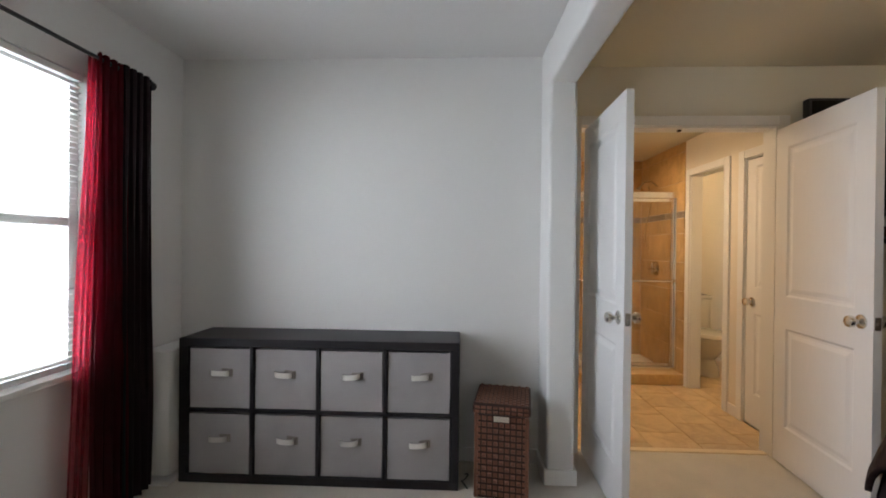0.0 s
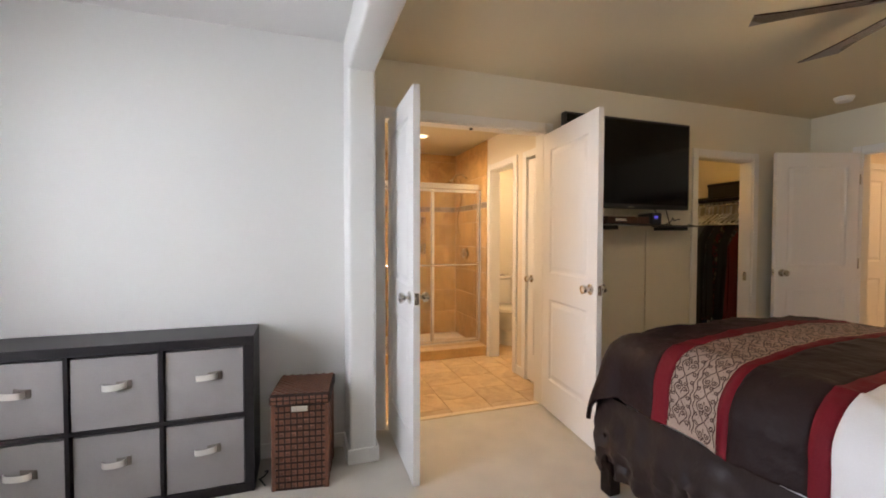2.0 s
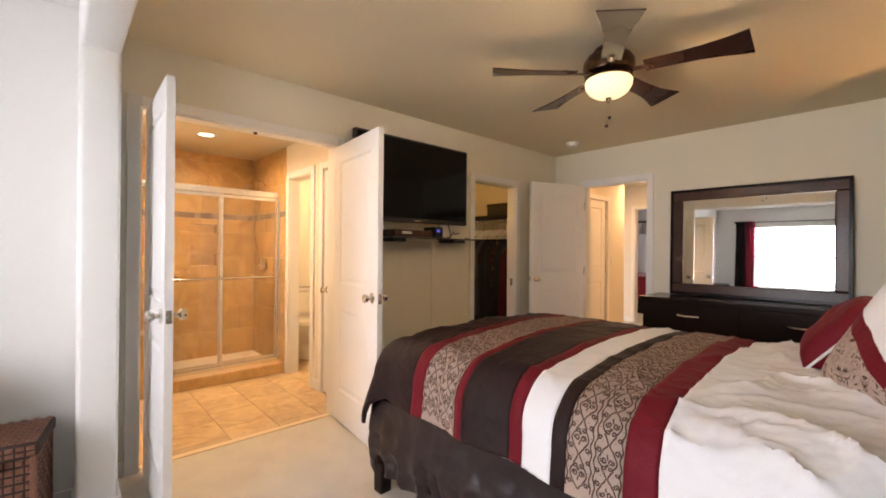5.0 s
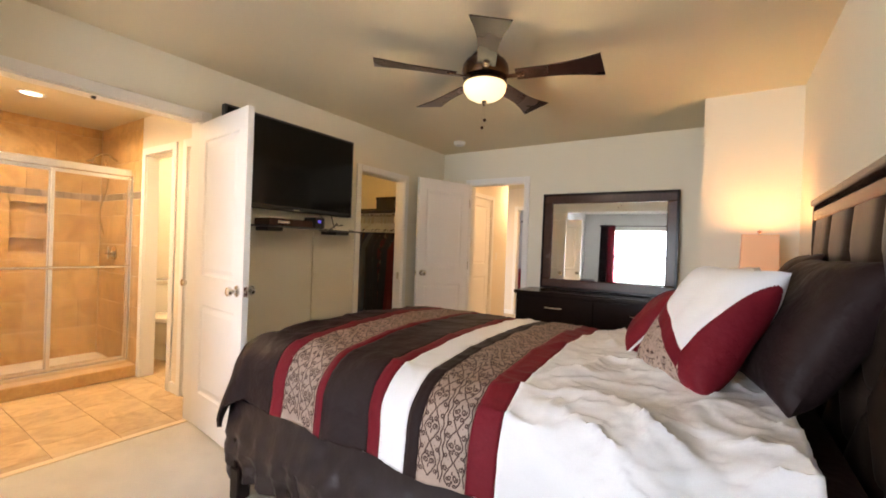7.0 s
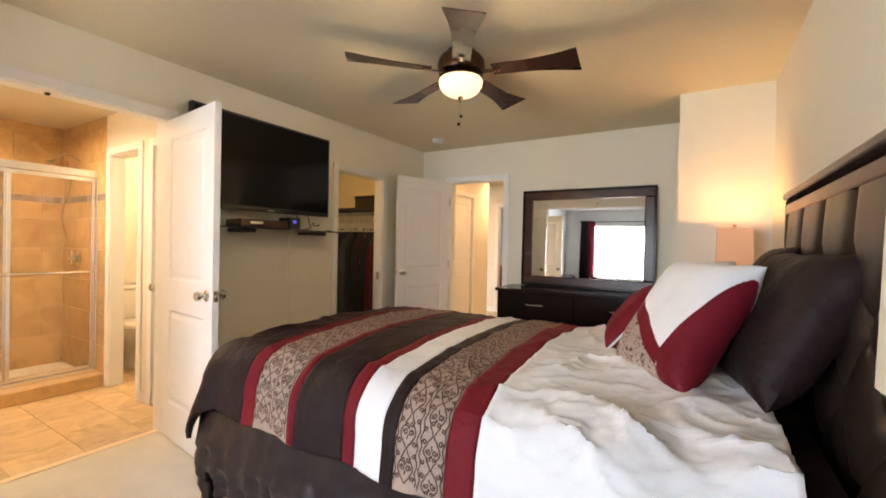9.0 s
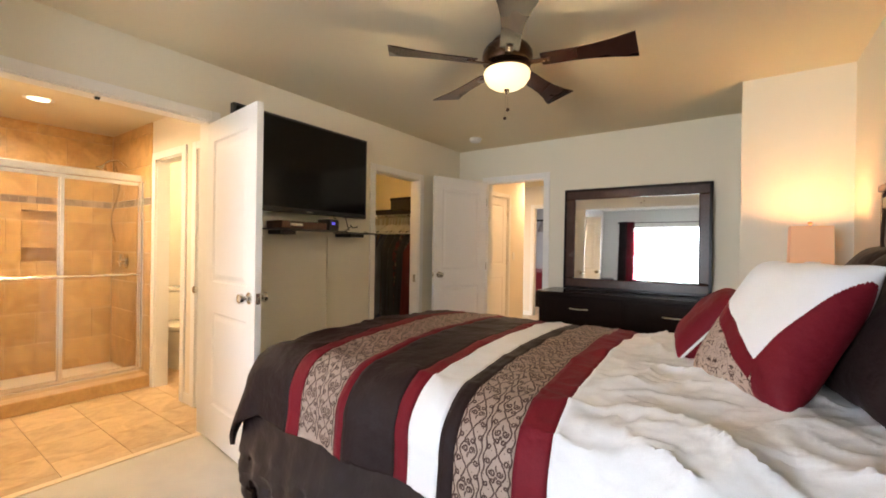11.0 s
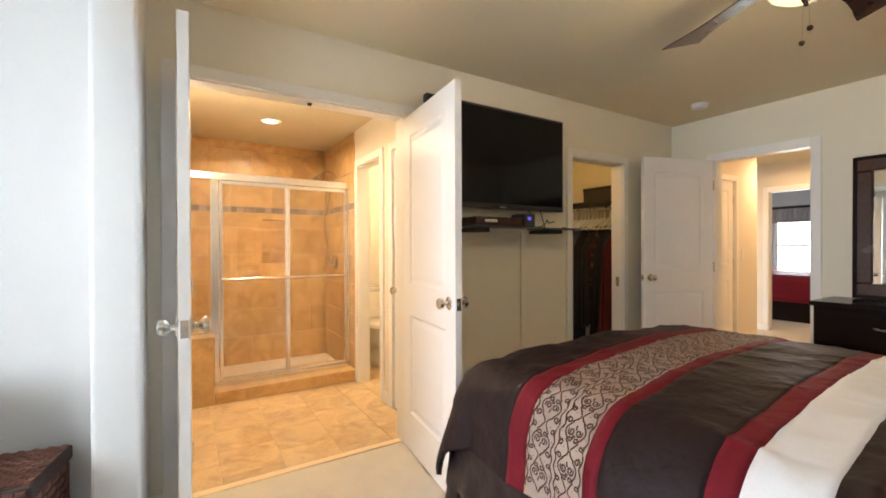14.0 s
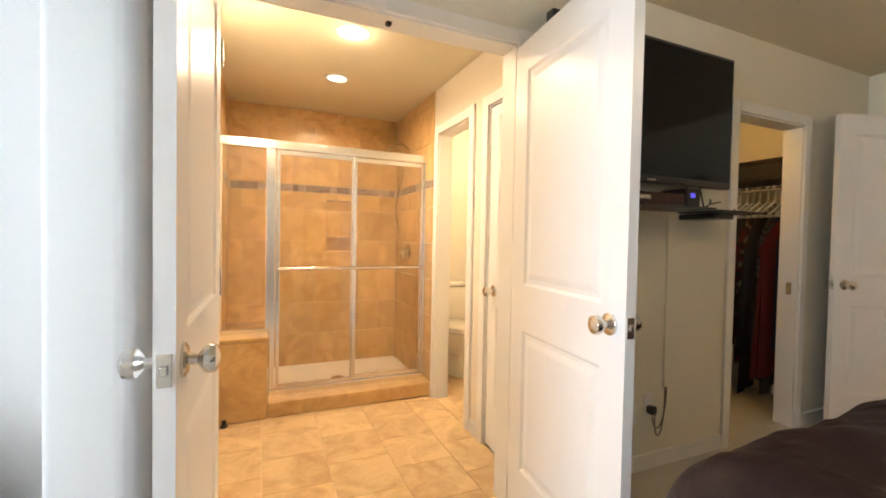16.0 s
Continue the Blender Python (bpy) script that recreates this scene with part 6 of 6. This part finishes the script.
def around(rect, holes):
    # the parts of a rectangle that lie outside the holes
    todo = [rect]
    for h0, h1, k0, k1 in holes:
        nxt = []
        for a, b, c, d in todo:
            if b <= h0 or a >= h1 or d <= k0 or c >= k1:
                nxt.append((a, b, c, d))
                continue
            nxt += [r for r in ((a, h0, c, d), (h1, b, c, d), (max(a, h0), min(b, h1), c, k0), (max(a, h0), min(b, h1), k1, d)) if r[1] - r[0] > 0.012 and r[3] - r[2] > 0.012]
        todo = nxt
    return todo


def tile_run(axis, face, out, u0, u1, first):
    for r, (za, zb) in enumerate(zip(zs[:-1], zs[1:])):
        band = abs(za - 1.60) < 0.001
        step = 0.055 if band else 0.40
        u = u0 - (0 if band else (0.2 if r % 2 else 0.0)) - first
        while u < u1:
            a, b = max(u0, u), min(u1, u + step)
            u += step
            if b - a < 0.015:
                continue
            lo, hi = sorted((face, face + out * 0.009))
            mt = BANDTILE if band else TILEWALL
            nm = "mosaic_tile" if band else "wall_tile"
            if axis == "y":
                for p0, p1, q0, q1 in around((a, b, za, zb), [(NX0, NX1, *z) for z in NZ]):
                    lay(SHW, nm, (p0 + 0.001, lo, q0 + 0.0015), (p1 - 0.001, hi, q1 - 0.0015), mt)
            else:
                lay(SHW, nm, (lo, a + 0.001, za + 0.0015), (hi, b - 0.001, zb - 0.0015), mt)


tile_run("y", SHB - 0.004, -1, -1.288, BX - 0.012, 0.1)
tile_run("x", BX - 0.001, -1, 1.40, SHB - 0.014, 0.05)
tile_run("x", -1.299, 1, 1.40, SHB - 0.014, 0.15)
for za, zb in NZ:
    nn = thing("shower_niche", ((NX0 + NX1) / 2, SHB + 0.03, za), "recessed tiled shelf niche in the shower wall", "niche")
    slab("niche_back", (NX0 + 0.001, SHB + 0.078, za + 0.001), (NX1 - 0.001, SHB + 0.085, zb - 0.001), TILEWALL, nn)
    slab("niche_ledge", (NX0 + 0.001, SHB - 0.018, za + 0.0005), (NX1 - 0.001, SHB + 0.077, za + 0.012), TILEWALL, nn, 0.002)
